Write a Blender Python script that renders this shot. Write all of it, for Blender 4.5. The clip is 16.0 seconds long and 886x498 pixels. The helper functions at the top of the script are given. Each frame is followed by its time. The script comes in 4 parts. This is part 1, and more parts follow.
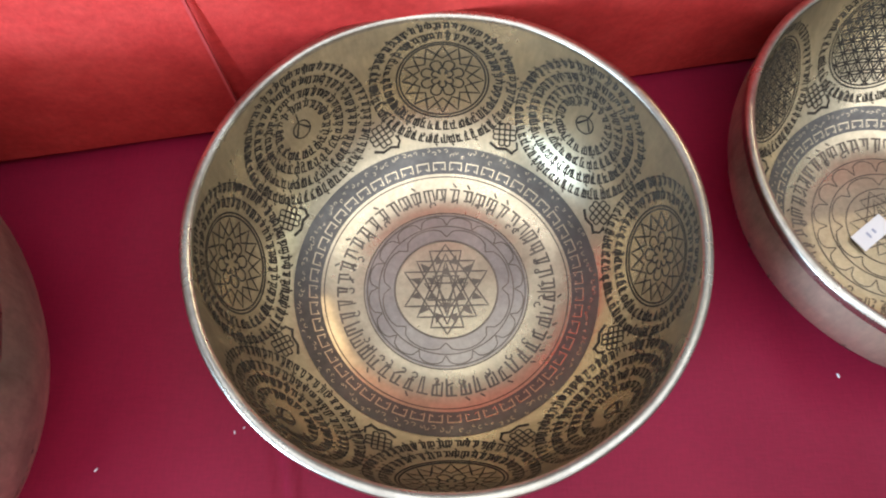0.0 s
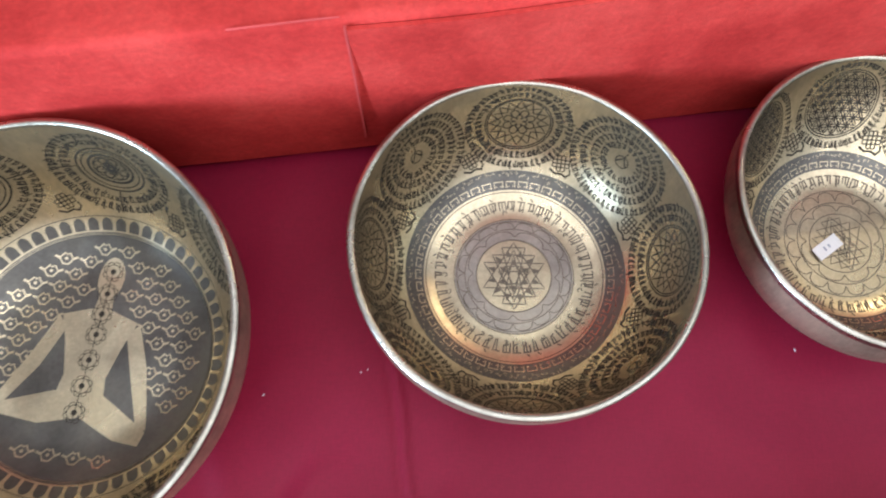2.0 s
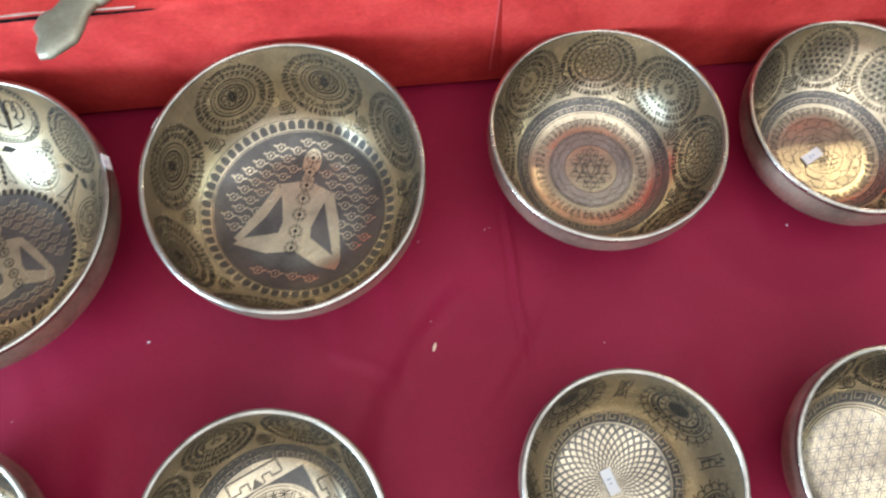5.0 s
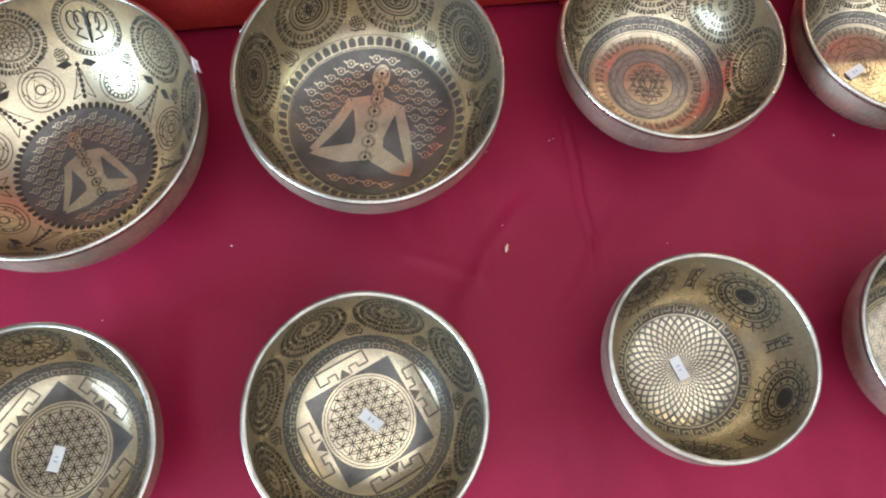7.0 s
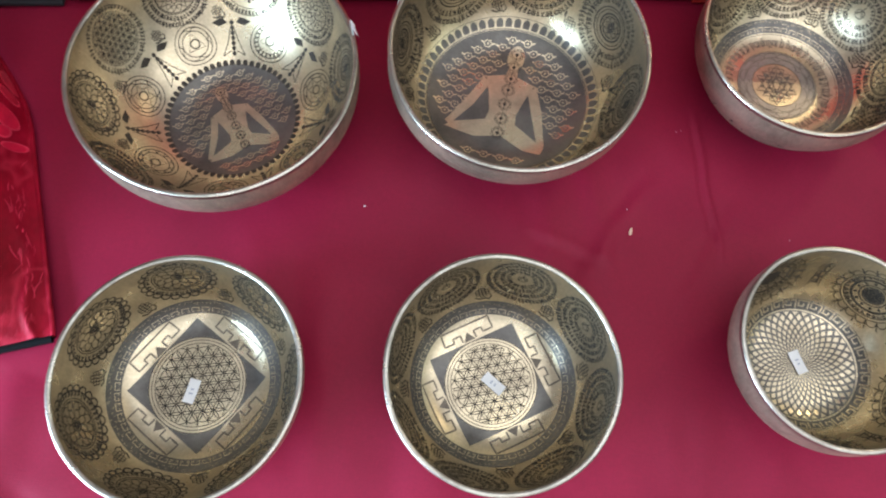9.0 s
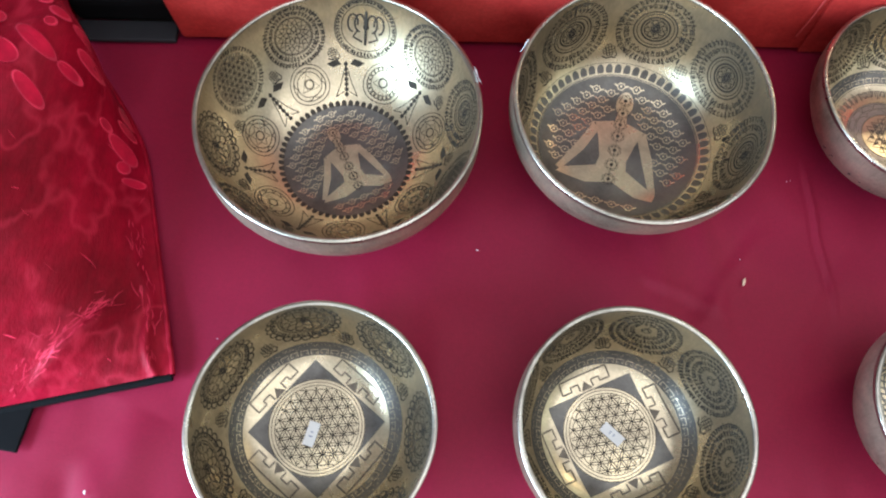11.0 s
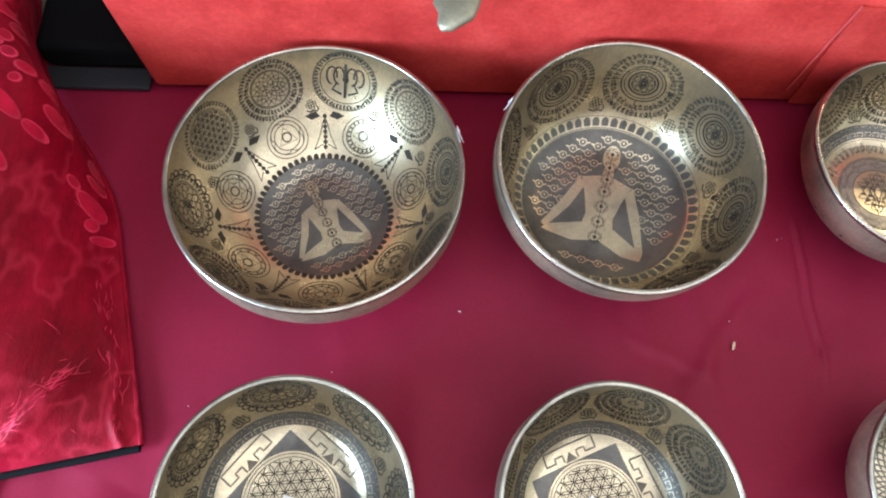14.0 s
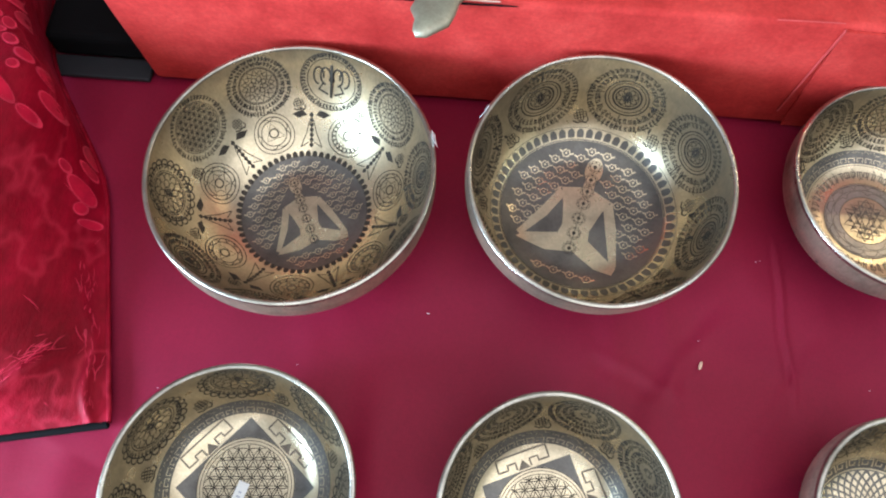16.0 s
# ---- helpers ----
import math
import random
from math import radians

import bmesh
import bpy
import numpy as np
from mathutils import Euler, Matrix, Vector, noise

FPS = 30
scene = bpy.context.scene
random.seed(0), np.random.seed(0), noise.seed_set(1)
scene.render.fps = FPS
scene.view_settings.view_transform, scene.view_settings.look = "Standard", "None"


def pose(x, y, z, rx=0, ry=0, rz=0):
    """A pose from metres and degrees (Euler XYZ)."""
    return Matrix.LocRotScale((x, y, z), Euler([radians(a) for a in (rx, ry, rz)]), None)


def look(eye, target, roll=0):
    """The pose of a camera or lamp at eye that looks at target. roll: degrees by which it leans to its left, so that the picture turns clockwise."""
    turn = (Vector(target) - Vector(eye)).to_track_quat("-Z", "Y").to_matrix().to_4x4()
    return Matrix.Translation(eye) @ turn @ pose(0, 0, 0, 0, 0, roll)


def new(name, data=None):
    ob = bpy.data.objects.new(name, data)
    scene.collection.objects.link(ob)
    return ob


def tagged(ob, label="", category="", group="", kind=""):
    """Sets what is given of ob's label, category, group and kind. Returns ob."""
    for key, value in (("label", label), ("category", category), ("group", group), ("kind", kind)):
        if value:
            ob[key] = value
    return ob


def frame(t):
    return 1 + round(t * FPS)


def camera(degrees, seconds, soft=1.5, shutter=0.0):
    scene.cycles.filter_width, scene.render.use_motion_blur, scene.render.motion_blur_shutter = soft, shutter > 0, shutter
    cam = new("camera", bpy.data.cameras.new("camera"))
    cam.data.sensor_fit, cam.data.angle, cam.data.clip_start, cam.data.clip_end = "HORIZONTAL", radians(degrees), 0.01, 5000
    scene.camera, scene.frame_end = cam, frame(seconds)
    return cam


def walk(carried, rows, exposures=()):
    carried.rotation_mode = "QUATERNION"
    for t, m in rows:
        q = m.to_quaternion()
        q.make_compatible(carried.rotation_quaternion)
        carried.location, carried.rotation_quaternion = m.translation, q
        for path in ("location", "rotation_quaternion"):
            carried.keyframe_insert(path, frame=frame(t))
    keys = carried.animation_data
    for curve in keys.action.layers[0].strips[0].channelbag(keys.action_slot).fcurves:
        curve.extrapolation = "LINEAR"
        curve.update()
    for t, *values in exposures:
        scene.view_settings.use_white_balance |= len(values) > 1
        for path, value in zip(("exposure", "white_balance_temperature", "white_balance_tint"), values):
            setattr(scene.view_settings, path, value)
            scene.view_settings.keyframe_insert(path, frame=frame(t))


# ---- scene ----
cam = camera(60.7, 16.0, soft=2.0, shutter=0.4)
PATH = [
    (0, (0.006, 0.026, 0.35), (0.0, 0.749, -1.514), -0.1),
    (0.5, (0.003, 0.021, 0.39), (0.016, 0.72, -1.484), 0.2),
    (1, (-0.007, 0.011, 0.435), (0.045, 0.704, -1.441), 3.1),
    (1.5, (-0.012, 0.003, 0.465), (0.041, 0.646, -1.429), 5.0),
    (2, (-0.039, -0.003, 0.482), (-0.046, 0.628, -1.416), 2.1),
    (2.5, (-0.052, -0.032, 0.515), (-0.064, 0.594, -1.385), 2.2),
    (3, (-0.075, -0.041, 0.573), (-0.1, 0.557, -1.335), 0.5),
    (3.5, (-0.082, -0.086, 0.607), (-0.1, 0.54, -1.293), -0.1),
    (4, (-0.102, -0.105, 0.644), (-0.089, 0.571, -1.238), 1.3),
    (4.5, (-0.111, -0.152, 0.65), (-0.112, 0.534, -1.229), 3.8),
    (5, (-0.111, -0.18, 0.651), (-0.154, 0.486, -1.234), 0.9),
    (5.2, (-0.111, -0.194, 0.654), (-0.204, 0.433, -1.243), -2.9),
    (7.3, (-0.207, -0.285, 0.65), (-0.186, 0.386, -1.234), 5.6),
    (7.5, (-0.219, -0.294, 0.651), (-0.2, 0.386, -1.23), 5.8),
    (8, (-0.248, -0.312, 0.65), (-0.243, 0.378, -1.228), 5.6),
    (8.5, (-0.265, -0.322, 0.652), (-0.284, 0.36, -1.228), 5.2),
    (9, (-0.273, -0.326, 0.653), (-0.339, 0.361, -1.224), 3.8),
    (9.5, (-0.289, -0.322, 0.66), (-0.447, 0.333, -1.223), 0.2),
    (9.7, (-0.288, -0.322, 0.656), (-0.502, 0.308, -1.23), -3.2),
    (11.8, (-0.411, -0.303, 0.665), (-0.447, 0.455, -1.185), 5.3),
    (12, (-0.407, -0.297, 0.664), (-0.441, 0.46, -1.186), 5.3),
    (12.5, (-0.411, -0.289, 0.664), (-0.433, 0.483, -1.18), 5.7),
    (13, (-0.399, -0.277, 0.669), (-0.448, 0.499, -1.174), 3.9),
    (13.5, (-0.386, -0.262, 0.666), (-0.457, 0.459, -1.198), 4.2),
    (14, (-0.374, -0.262, 0.659), (-0.45, 0.477, -1.198), 5.0),
    (14.5, (-0.357, -0.245, 0.661), (-0.472, 0.463, -1.206), 2.6),
    (15, (-0.342, -0.242, 0.662), (-0.48, 0.466, -1.203), 2.3),
    (15.5, (-0.326, -0.242, 0.667), (-0.493, 0.472, -1.194), 1.0),
    (16, (-0.309, -0.251, 0.669), (-0.501, 0.469, -1.187), 0.0),
]
EXPOSURE = [(0, 0.82, 5900, 10), (2.5, 0.74, 5900, 10), (5, 0.69, 5900, 10), (9, 0.59, 5900, 10), (12, 0.56, 5900, 10), (16, 0.62, 5900, 10)]
walk(cam, [(t, look(eye, target, roll)) for t, eye, target, roll in PATH], EXPOSURE)
# unseen room added round the stall for reflections: cloth level is z = 0
X0, X1, Y0, Y1, Z0, Z1 = -1.36, 2.3, -1.6, 1.9, -0.8, 1.7
WIN = (-1.56, -0.55, 0.10, 0.85)     # y0, y1, z0, z1 of the shop window in the side wall, close to the table
FRONT_FILL = (-1.10, 1.50, 0.10, 1.55)       # x0, x1, z0, z1 of the opening added for the front fill light
TOP_FILL = (-0.80, 1.75, -1.45, 0.45)       # x0, x1, y0, y1 of the ceiling opening added for the overhead fill light


def area_lamp(name, m, sx, sy, watts, colour):
    data = bpy.data.lights.new(name, "AREA")
    data.shape, data.size, data.size_y, data.energy, data.color = "RECTANGLE", sx, sy, watts, colour
    ob = new(name, data)
    ob.matrix_world = m
    return ob


# daylight in the window, added fill from the front and overhead, three warm spots at the back
area_lamp("window_daylight", pose(X0 - 0.03, (WIN[0] + WIN[1]) / 2, (WIN[2] + WIN[3]) / 2, 90, 0, -90), WIN[1] - WIN[0], WIN[3] - WIN[2], 54, (0.62, 0.83, 1.0))
area_lamp("top_fill", pose((TOP_FILL[0] + TOP_FILL[1]) / 2, (TOP_FILL[2] + TOP_FILL[3]) / 2, Z1 + 0.03), TOP_FILL[1] - TOP_FILL[0], TOP_FILL[3] - TOP_FILL[2], 22, (0.98, 0.97, 0.96))
area_lamp("front_fill", pose((FRONT_FILL[0] + FRONT_FILL[1]) / 2, Y0 - 0.03, (FRONT_FILL[2] + FRONT_FILL[3]) / 2, 90), FRONT_FILL[1] - FRONT_FILL[0], FRONT_FILL[3] - FRONT_FILL[2], 11, (1.0, 0.97, 0.95))
SPOTS = ((0.95, 1.22), (1.10, 1.24), (1.02, 1.38))
for sx, sy in SPOTS:
    area_lamp("spot_light", look((sx, sy, Z1 - 0.10), (sx - 0.5, sy - 0.5, 0)), 0.06, 0.06, 1.1, (1.0, 0.80, 0.48))

# ---- materials ----
def material(name):
    m = bpy.data.materials.new(name)
    m.use_nodes = True
    nt = m.node_tree
    return m, nt, nt.nodes["Principled BSDF"]


def add(nt, kind, **values):
    n = nt.nodes.new(kind)
    for key, value in values.items():
        n.inputs[key.replace("_", " ")].default_value = value
    return n


def noise_node(nt, scale, detail=4.0, rough=0.6, stretch=(1, 1, 1)):
    tc = nt.nodes.new("ShaderNodeTexCoord")
    mp = nt.nodes.new("ShaderNodeMapping")
    mp.inputs["Scale"].default_value = stretch
    nt.links.new(tc.outputs["Object"], mp.inputs["Vector"])
    n = add(nt, "ShaderNodeTexNoise", Scale=scale, Detail=detail, Roughness=rough)
    nt.links.new(mp.outputs["Vector"], n.inputs["Vector"])
    return n


def ramp(nt, source, stops):
    r = nt.nodes.new("ShaderNodeValToRGB")
    while len(r.color_ramp.elements) < len(stops):
        r.color_ramp.elements.new(0.5)
    for e, (p, c) in zip(r.color_ramp.elements, stops):
        e.position, e.color = p, (*c, 1) if len(c) == 3 else (c[0], c[0], c[0], 1)
    nt.links.new(source, r.inputs["Fac"])
    return r


def blend(nt, kind, fac, a, b):
    n = nt.nodes.new("ShaderNodeMix")
    n.data_type, n.blend_type = "RGBA", kind
    for value, slot in ((fac, n.inputs["Factor"]), (a, n.inputs[6]), (b, n.inputs[7])):
        if isinstance(value, bpy.types.NodeSocket):
            nt.links.new(value, slot)
        else:
            slot.default_value = value
    return n.outputs[2]


def bumpy(nt, shader, height, strength, distance):
    b = add(nt, "ShaderNodeBump", Strength=strength, Distance=distance)
    nt.links.new(height, b.inputs["Height"])
    nt.links.new(b.outputs["Normal"], shader.inputs["Normal"])


def mat_plain(name, colour, rough, metal=0.0, mottle=0.12, scale=40.0, bump=0.0, sheen=0.0, spec=0.5):
    m, nt, sh = material(name)
    n = noise_node(nt, scale)
    lo, hi = [tuple(c * k for c in colour) for k in (1 - mottle, 1 + mottle)]
    r = ramp(nt, n.outputs["Fac"], [(0.3, lo), (0.7, hi)])
    nt.links.new(r.outputs["Color"], sh.inputs["Base Color"])
    sh.inputs["Roughness"].default_value, sh.inputs["Metallic"].default_value = rough, metal
    sh.inputs["Sheen Weight"].default_value = sheen
    sh.inputs["Specular IOR Level"].default_value = spec
    if bump:
        fine = noise_node(nt, scale * 12)
        bumpy(nt, sh, fine.outputs["Fac"], bump, 0.001)
    return m


def mat_bronze(name, colour, rough, tarnish, metal=1.0):
    """Hand-beaten bronze: warm metal, cloudy patina, fine turning marks."""
    m, nt, sh = material(name)
    cloud = noise_node(nt, 22, 5, 0.65)
    fine = noise_node(nt, 420, 3, 0.6, (1, 1, 0.25))
    c1 = ramp(nt, cloud.outputs["Fac"], [(0.32, tarnish), (0.62, colour)])
    c2 = ramp(nt, fine.outputs["Fac"], [(0.3, (0.82,)), (0.7, (1.08,))])
    stain = noise_node(nt, 9, 6, 0.7)
    c3 = ramp(nt, stain.outputs["Fac"], [(0.34, (0.74, 0.71, 0.72)), (0.5, (0.97, 0.97, 0.97)), (0.64, (1.06, 1.04, 0.97))])
    worn = blend(nt, "MULTIPLY", 0.7, c1.outputs["Color"], c2.outputs["Color"])
    nt.links.new(blend(nt, "MULTIPLY", 0.85, worn, c3.outputs["Color"]), sh.inputs["Base Color"])
    rr = ramp(nt, cloud.outputs["Fac"], [(0.3, (rough + 0.1,)), (0.7, (rough - 0.04,))])
    nt.links.new(rr.outputs["Color"], sh.inputs["Roughness"])
    sh.inputs["Metallic"].default_value = metal
    dent = noise_node(nt, 75, 2, 0.5)
    mixh = blend(nt, "MIX", 0.12, dent.outputs["Fac"], fine.outputs["Fac"])
    bumpy(nt, sh, mixh, 0.24, 0.0012)
    return m


def mat_cloth():
    """Crimson cotton sateen with a fine weave."""
    m, nt, sh = material("crimson_cotton")
    big = noise_node(nt, 5, 3, 0.5)
    warp = noise_node(nt, 900, 2, 0.5, (1, 0.2, 1))
    weft = noise_node(nt, 900, 2, 0.5, (0.2, 1, 1))
    weave = blend(nt, "MIX", 0.5, warp.outputs["Fac"], weft.outputs["Fac"])
    c = ramp(nt, big.outputs["Fac"], [(0.3, (0.205, 0.006, 0.028)), (0.7, (0.27, 0.0083, 0.038))])
    w = ramp(nt, weave, [(0.35, (0.86,)), (0.65, (1.1,))])
    nt.links.new(blend(nt, "MULTIPLY", 0.6, c.outputs["Color"], w.outputs["Color"]), sh.inputs["Base Color"])
    sh.inputs["Roughness"].default_value = 0.55
    sh.inputs["Sheen Weight"].default_value = 0.04
    sh.inputs["Specular IOR Level"].default_value = 0.20
    sh.inputs["Sheen Roughness"].default_value = 0.4
    sh.inputs["Sheen Tint"].default_value = (1.0, 0.55, 0.7, 1)
    bumpy(nt, sh, weave, 0.25, 0.0006)
    return m


def mat_red_paper():
    """Red flocked paper on the box, with fibres, scuffs and cloudy dye."""
    m, nt, sh = material("red_flock_paper")
    cloud = noise_node(nt, 11, 7, 0.72)
    fibre = noise_node(nt, 260, 4, 0.7)
    scuff = noise_node(nt, 34, 6, 0.75)
    c = ramp(nt, cloud.outputs["Fac"], [(0.32, (0.38, 0.022, 0.020)), (0.5, (0.53, 0.042, 0.036)), (0.68, (0.64, 0.068, 0.056))])
    f = ramp(nt, fibre.outputs["Fac"], [(0.35, (0.7,)), (0.65, (1.15,))])
    c2 = blend(nt, "MULTIPLY", 0.45, c.outputs["Color"], f.outputs["Color"])
    s = ramp(nt, scuff.outputs["Fac"], [(0.66, (0.0,)), (0.78, (0.35,))])
    nt.links.new(blend(nt, "MIX", s.outputs["Color"], c2, (0.72, 0.09, 0.07, 1)), sh.inputs["Base Color"])
    sh.inputs["Roughness"].default_value = 0.75
    sh.inputs["Specular IOR Level"].default_value = 0.15
    bumpy(nt, sh, fibre.outputs["Fac"], 0.4, 0.0008)
    return m


def mat_velvet():
    """Crushed red velvet: the pile lies this way and that, with pale glints painted in."""
    m, nt, sh = material("crushed_red_velvet")
    pile = noise_node(nt, 16, 6, 0.7, (1, 0.6, 1))
    streak = noise_node(nt, 70, 4, 0.7, (1, 0.35, 1))
    c = ramp(nt, pile.outputs["Fac"], [(0.3, (0.15, 0.0007, 0.007)), (0.52, (0.25, 0.0018, 0.014)), (0.78, (0.40, 0.004, 0.028))])
    k = ramp(nt, streak.outputs["Fac"], [(0.35, (0.80,)), (0.7, (1.12,))])
    c2 = blend(nt, "MULTIPLY", 0.8, c.outputs["Color"], k.outputs["Color"])
    # glints on the crushed pile, drawn as thin pale lines in the colour
    crush_glint = noise_node(nt, 13, 3, 0.55, (1, 0.7, 1))
    line = ramp(nt, crush_glint.outputs["Fac"], [(0.470, (0.0,)), (0.495, (0.22,)), (0.50, (0.25,)), (0.53, (0.0,))])
    nt.links.new(blend(nt, "MIX", line.outputs["Color"], c2, (0.66, 0.035, 0.075, 1)), sh.inputs["Base Color"])
    sh.inputs["Roughness"].default_value = 0.55
    sh.inputs["Specular IOR Level"].default_value = 0.12
    sh.inputs["Sheen Weight"].default_value = 0.10
    sh.inputs["Sheen Roughness"].default_value = 0.35
    sh.inputs["Sheen Tint"].default_value = (1.0, 0.06, 0.14, 1)
    bumpy(nt, sh, streak.outputs["Fac"], 0.5, 0.003)
    return m


M_BRONZE = mat_bronze("aged_bronze", (0.72, 0.605, 0.41), 0.27, (0.50, 0.42, 0.29), 0.92)
M_BRONZE_OUT = mat_bronze("beaten_bronze", (0.66, 0.60, 0.44), 0.40, (0.32, 0.285, 0.21), 0.88)
M_RIM = mat_bronze("polished_bronze_lip", (0.60, 0.56, 0.48), 0.27, (0.32, 0.29, 0.24))
M_ETCH = mat_plain("dark_etching", (0.050, 0.042, 0.033), 0.5, 0.25, 0.35, 90, spec=0.25)
M_ETCH_SOFT = mat_bronze("grey_etched_bronze", (0.18, 0.168, 0.152), 0.40, (0.095, 0.088, 0.08), 0.72)
M_ETCH_MID = mat_plain("soft_etching", (0.165, 0.138, 0.108), 0.45, 0.5, 0.3, 90, spec=0.3)
M_ETCH_PALE = mat_bronze("pale_etched_bronze", (0.42, 0.375, 0.325), 0.38, (0.30, 0.265, 0.235), 0.8)
M_CLOTH = mat_cloth()
M_RED = mat_red_paper()
M_WALL = mat_plain("pale_grey_plaster", (0.47, 0.455, 0.43), 0.8)
M_FLOOR = mat_plain("grey_stone_floor", (0.22, 0.20, 0.18), 0.5)
M_CEIL = mat_plain("white_ceiling_paint", (0.80, 0.785, 0.75), 0.8)
M_BLACK = mat_plain("black_fabric", (0.005, 0.005, 0.0055), 0.9, spec=0.1)
M_DARK = mat_plain("dark_grey_plastic", (0.022, 0.022, 0.025), 0.6, spec=0.3)
M_VELVET = mat_velvet()
M_BRASS = mat_bronze("cast_brass", (0.52, 0.49, 0.36), 0.52, (0.40, 0.38, 0.28), 0.8)
M_STICKER = mat_plain("white_paper", (0.82, 0.82, 0.82), 0.7, mottle=0.03)
M_WOOD = mat_plain("dark_table_wood", (0.10, 0.06, 0.035), 0.5)
M_BLUE = mat_plain("slate_blue_plastic", (0.05, 0.075, 0.13), 0.45)
M_STEEL = mat_plain("nickel_pin", (0.75, 0.75, 0.75), 0.25, metal=1.0)
M_CREAM = mat_plain("torn_cream_paper", (0.62, 0.42, 0.35), 0.8)
M_GRAIN = mat_plain("rice_husk", (0.72, 0.50, 0.36), 0.7, scale=300)
M_MARK = mat_plain("blue_grey_ink", (0.42, 0.45, 0.55), 0.7)
M_FOLD = mat_plain("worn_creased_red_paper", (0.52, 0.060, 0.056), 0.8)
M_VELVET_MID = mat_plain("raised_velvet", (0.46, 0.006, 0.034), 0.5, mottle=0.3, scale=50, sheen=0.05, spec=0.1)
# sheen of the pressed pile is put into this paler velvet
M_VELVET_PALE = mat_plain("pressed_velvet_sheen", (0.58, 0.026, 0.065), 0.5, mottle=0.4, scale=60, sheen=0.05, spec=0.15)

# ---- building helpers ----
def mesh_from(name, verts, faces, mat, smooth=False):
    me = bpy.data.meshes.new(name)
    me.from_pydata([tuple(v) for v in verts], [], faces)
    me.materials.append(mat)
    if smooth:
        me.shade_smooth()
    return me


def mesh_bm(name, bm, mat, smooth=False):
    bmesh.ops.recalc_face_normals(bm, faces=bm.faces)
    me = bpy.data.meshes.new(name)
    bm.to_mesh(me)
    bm.free()
    me.materials.append(mat)
    if smooth:
        me.shade_smooth()
    return me


def part(name, me, parent, label=""):
    ob = new(name, me)
    ob.parent = parent
    return tagged(ob, label)


def box_bm(x0, x1, y0, y1, z0, z1, bevel=0.0, seg=2):
    bm = bmesh.new()
    bmesh.ops.create_cube(bm, size=1)
    for v in bm.verts:
        v.co = ((x0 + x1) / 2 + v.co.x * (x1 - x0), (y0 + y1) / 2 + v.co.y * (y1 - y0), (z0 + z1) / 2 + v.co.z * (z1 - z0))
    if bevel:
        bmesh.ops.bevel(bm, geom=list(bm.edges), offset=bevel, segments=seg, affect="EDGES", profile=0.5)
    return bm


def structure(name, me, label):
    return tagged(new(name, me), label, kind="structure")


# ---- the unseen room, closed round the stall for the metal to reflect ----
def slab(name, dims, mat, label):
    return structure(name, mesh_bm(name, box_bm(*dims), mat), label)


T = 0.12
slab("floor", (X0, X1, Y0, Y1, Z0 - T, Z0), M_FLOOR, "unseen grey stone shop floor under the display table")


def pierced(name, boxes, mat, label):
    """One wall or ceiling with an opening through it."""
    bm = bmesh.new()
    for d in boxes:
        b = box_bm(*d)
        tmp = bpy.data.meshes.new("tmp")
        b.to_mesh(tmp)
        b.free()
        bm.from_mesh(tmp)
    return structure(name, mesh_bm(name, bm, mat), label)


pierced("ceiling", ((X0 - T, TOP_FILL[0], Y0 - T, Y1 + T, Z1, Z1 + T), (TOP_FILL[1], X1 + T, Y0 - T, Y1 + T, Z1, Z1 + T),
                    (TOP_FILL[0], TOP_FILL[1], Y0 - T, TOP_FILL[2], Z1, Z1 + T), (TOP_FILL[0], TOP_FILL[1], TOP_FILL[3], Y1 + T, Z1, Z1 + T)), M_CEIL, "unseen white painted ceiling with an opening for added fill light")
pierced("wall_west", ((X0 - T, X0, Y0 - T, WIN[0], Z0 - T, Z1), (X0 - T, X0, WIN[1], Y1 + T, Z0 - T, Z1), (X0 - T, X0, WIN[0], WIN[1], Z0 - T, WIN[2]),
                      (X0 - T, X0, WIN[0], WIN[1], WIN[3], Z1)), M_WALL, "unseen plain pale grey plaster side wall with a window opening")
slab("wall_east", (X1, X1 + T, Y0 - T, Y1 + T, Z0 - T, Z1), M_WALL, "unseen plain pale grey plaster side wall")
slab("wall_north", (X0, X1, Y1, Y1 + T, Z0 - T, Z1), M_WALL, "unseen plain pale grey plaster wall behind the display")
pierced("wall_south", ((X0, FRONT_FILL[0], Y0 - T, Y0, Z0 - T, Z1), (FRONT_FILL[1], X1, Y0 - T, Y0, Z0 - T, Z1), (FRONT_FILL[0], FRONT_FILL[1], Y0 - T, Y0, Z0 - T, FRONT_FILL[2]),
                       (FRONT_FILL[0], FRONT_FILL[1], Y0 - T, Y0, FRONT_FILL[3], Z1)), M_WALL, "unseen plain pale grey plaster wall with an opening for added fill light")


# ---- table, cloth ----
table = tagged(new("display_table"), "dark wooden display table under the crimson cloth", "table")
part("tabletop", mesh_bm("tabletop", box_bm(-1.12, 0.75, -0.75, 0.75, -0.04, -0.012, 0.003), M_WOOD), table)
for x in (-1.06, 0.70):
    for y in (-0.70, 0.70):
        part("leg", mesh_bm("leg", box_bm(x - 0.025, x + 0.025, y - 0.025, y + 0.025, Z0, -0.04, 0.003), M_WOOD), table)

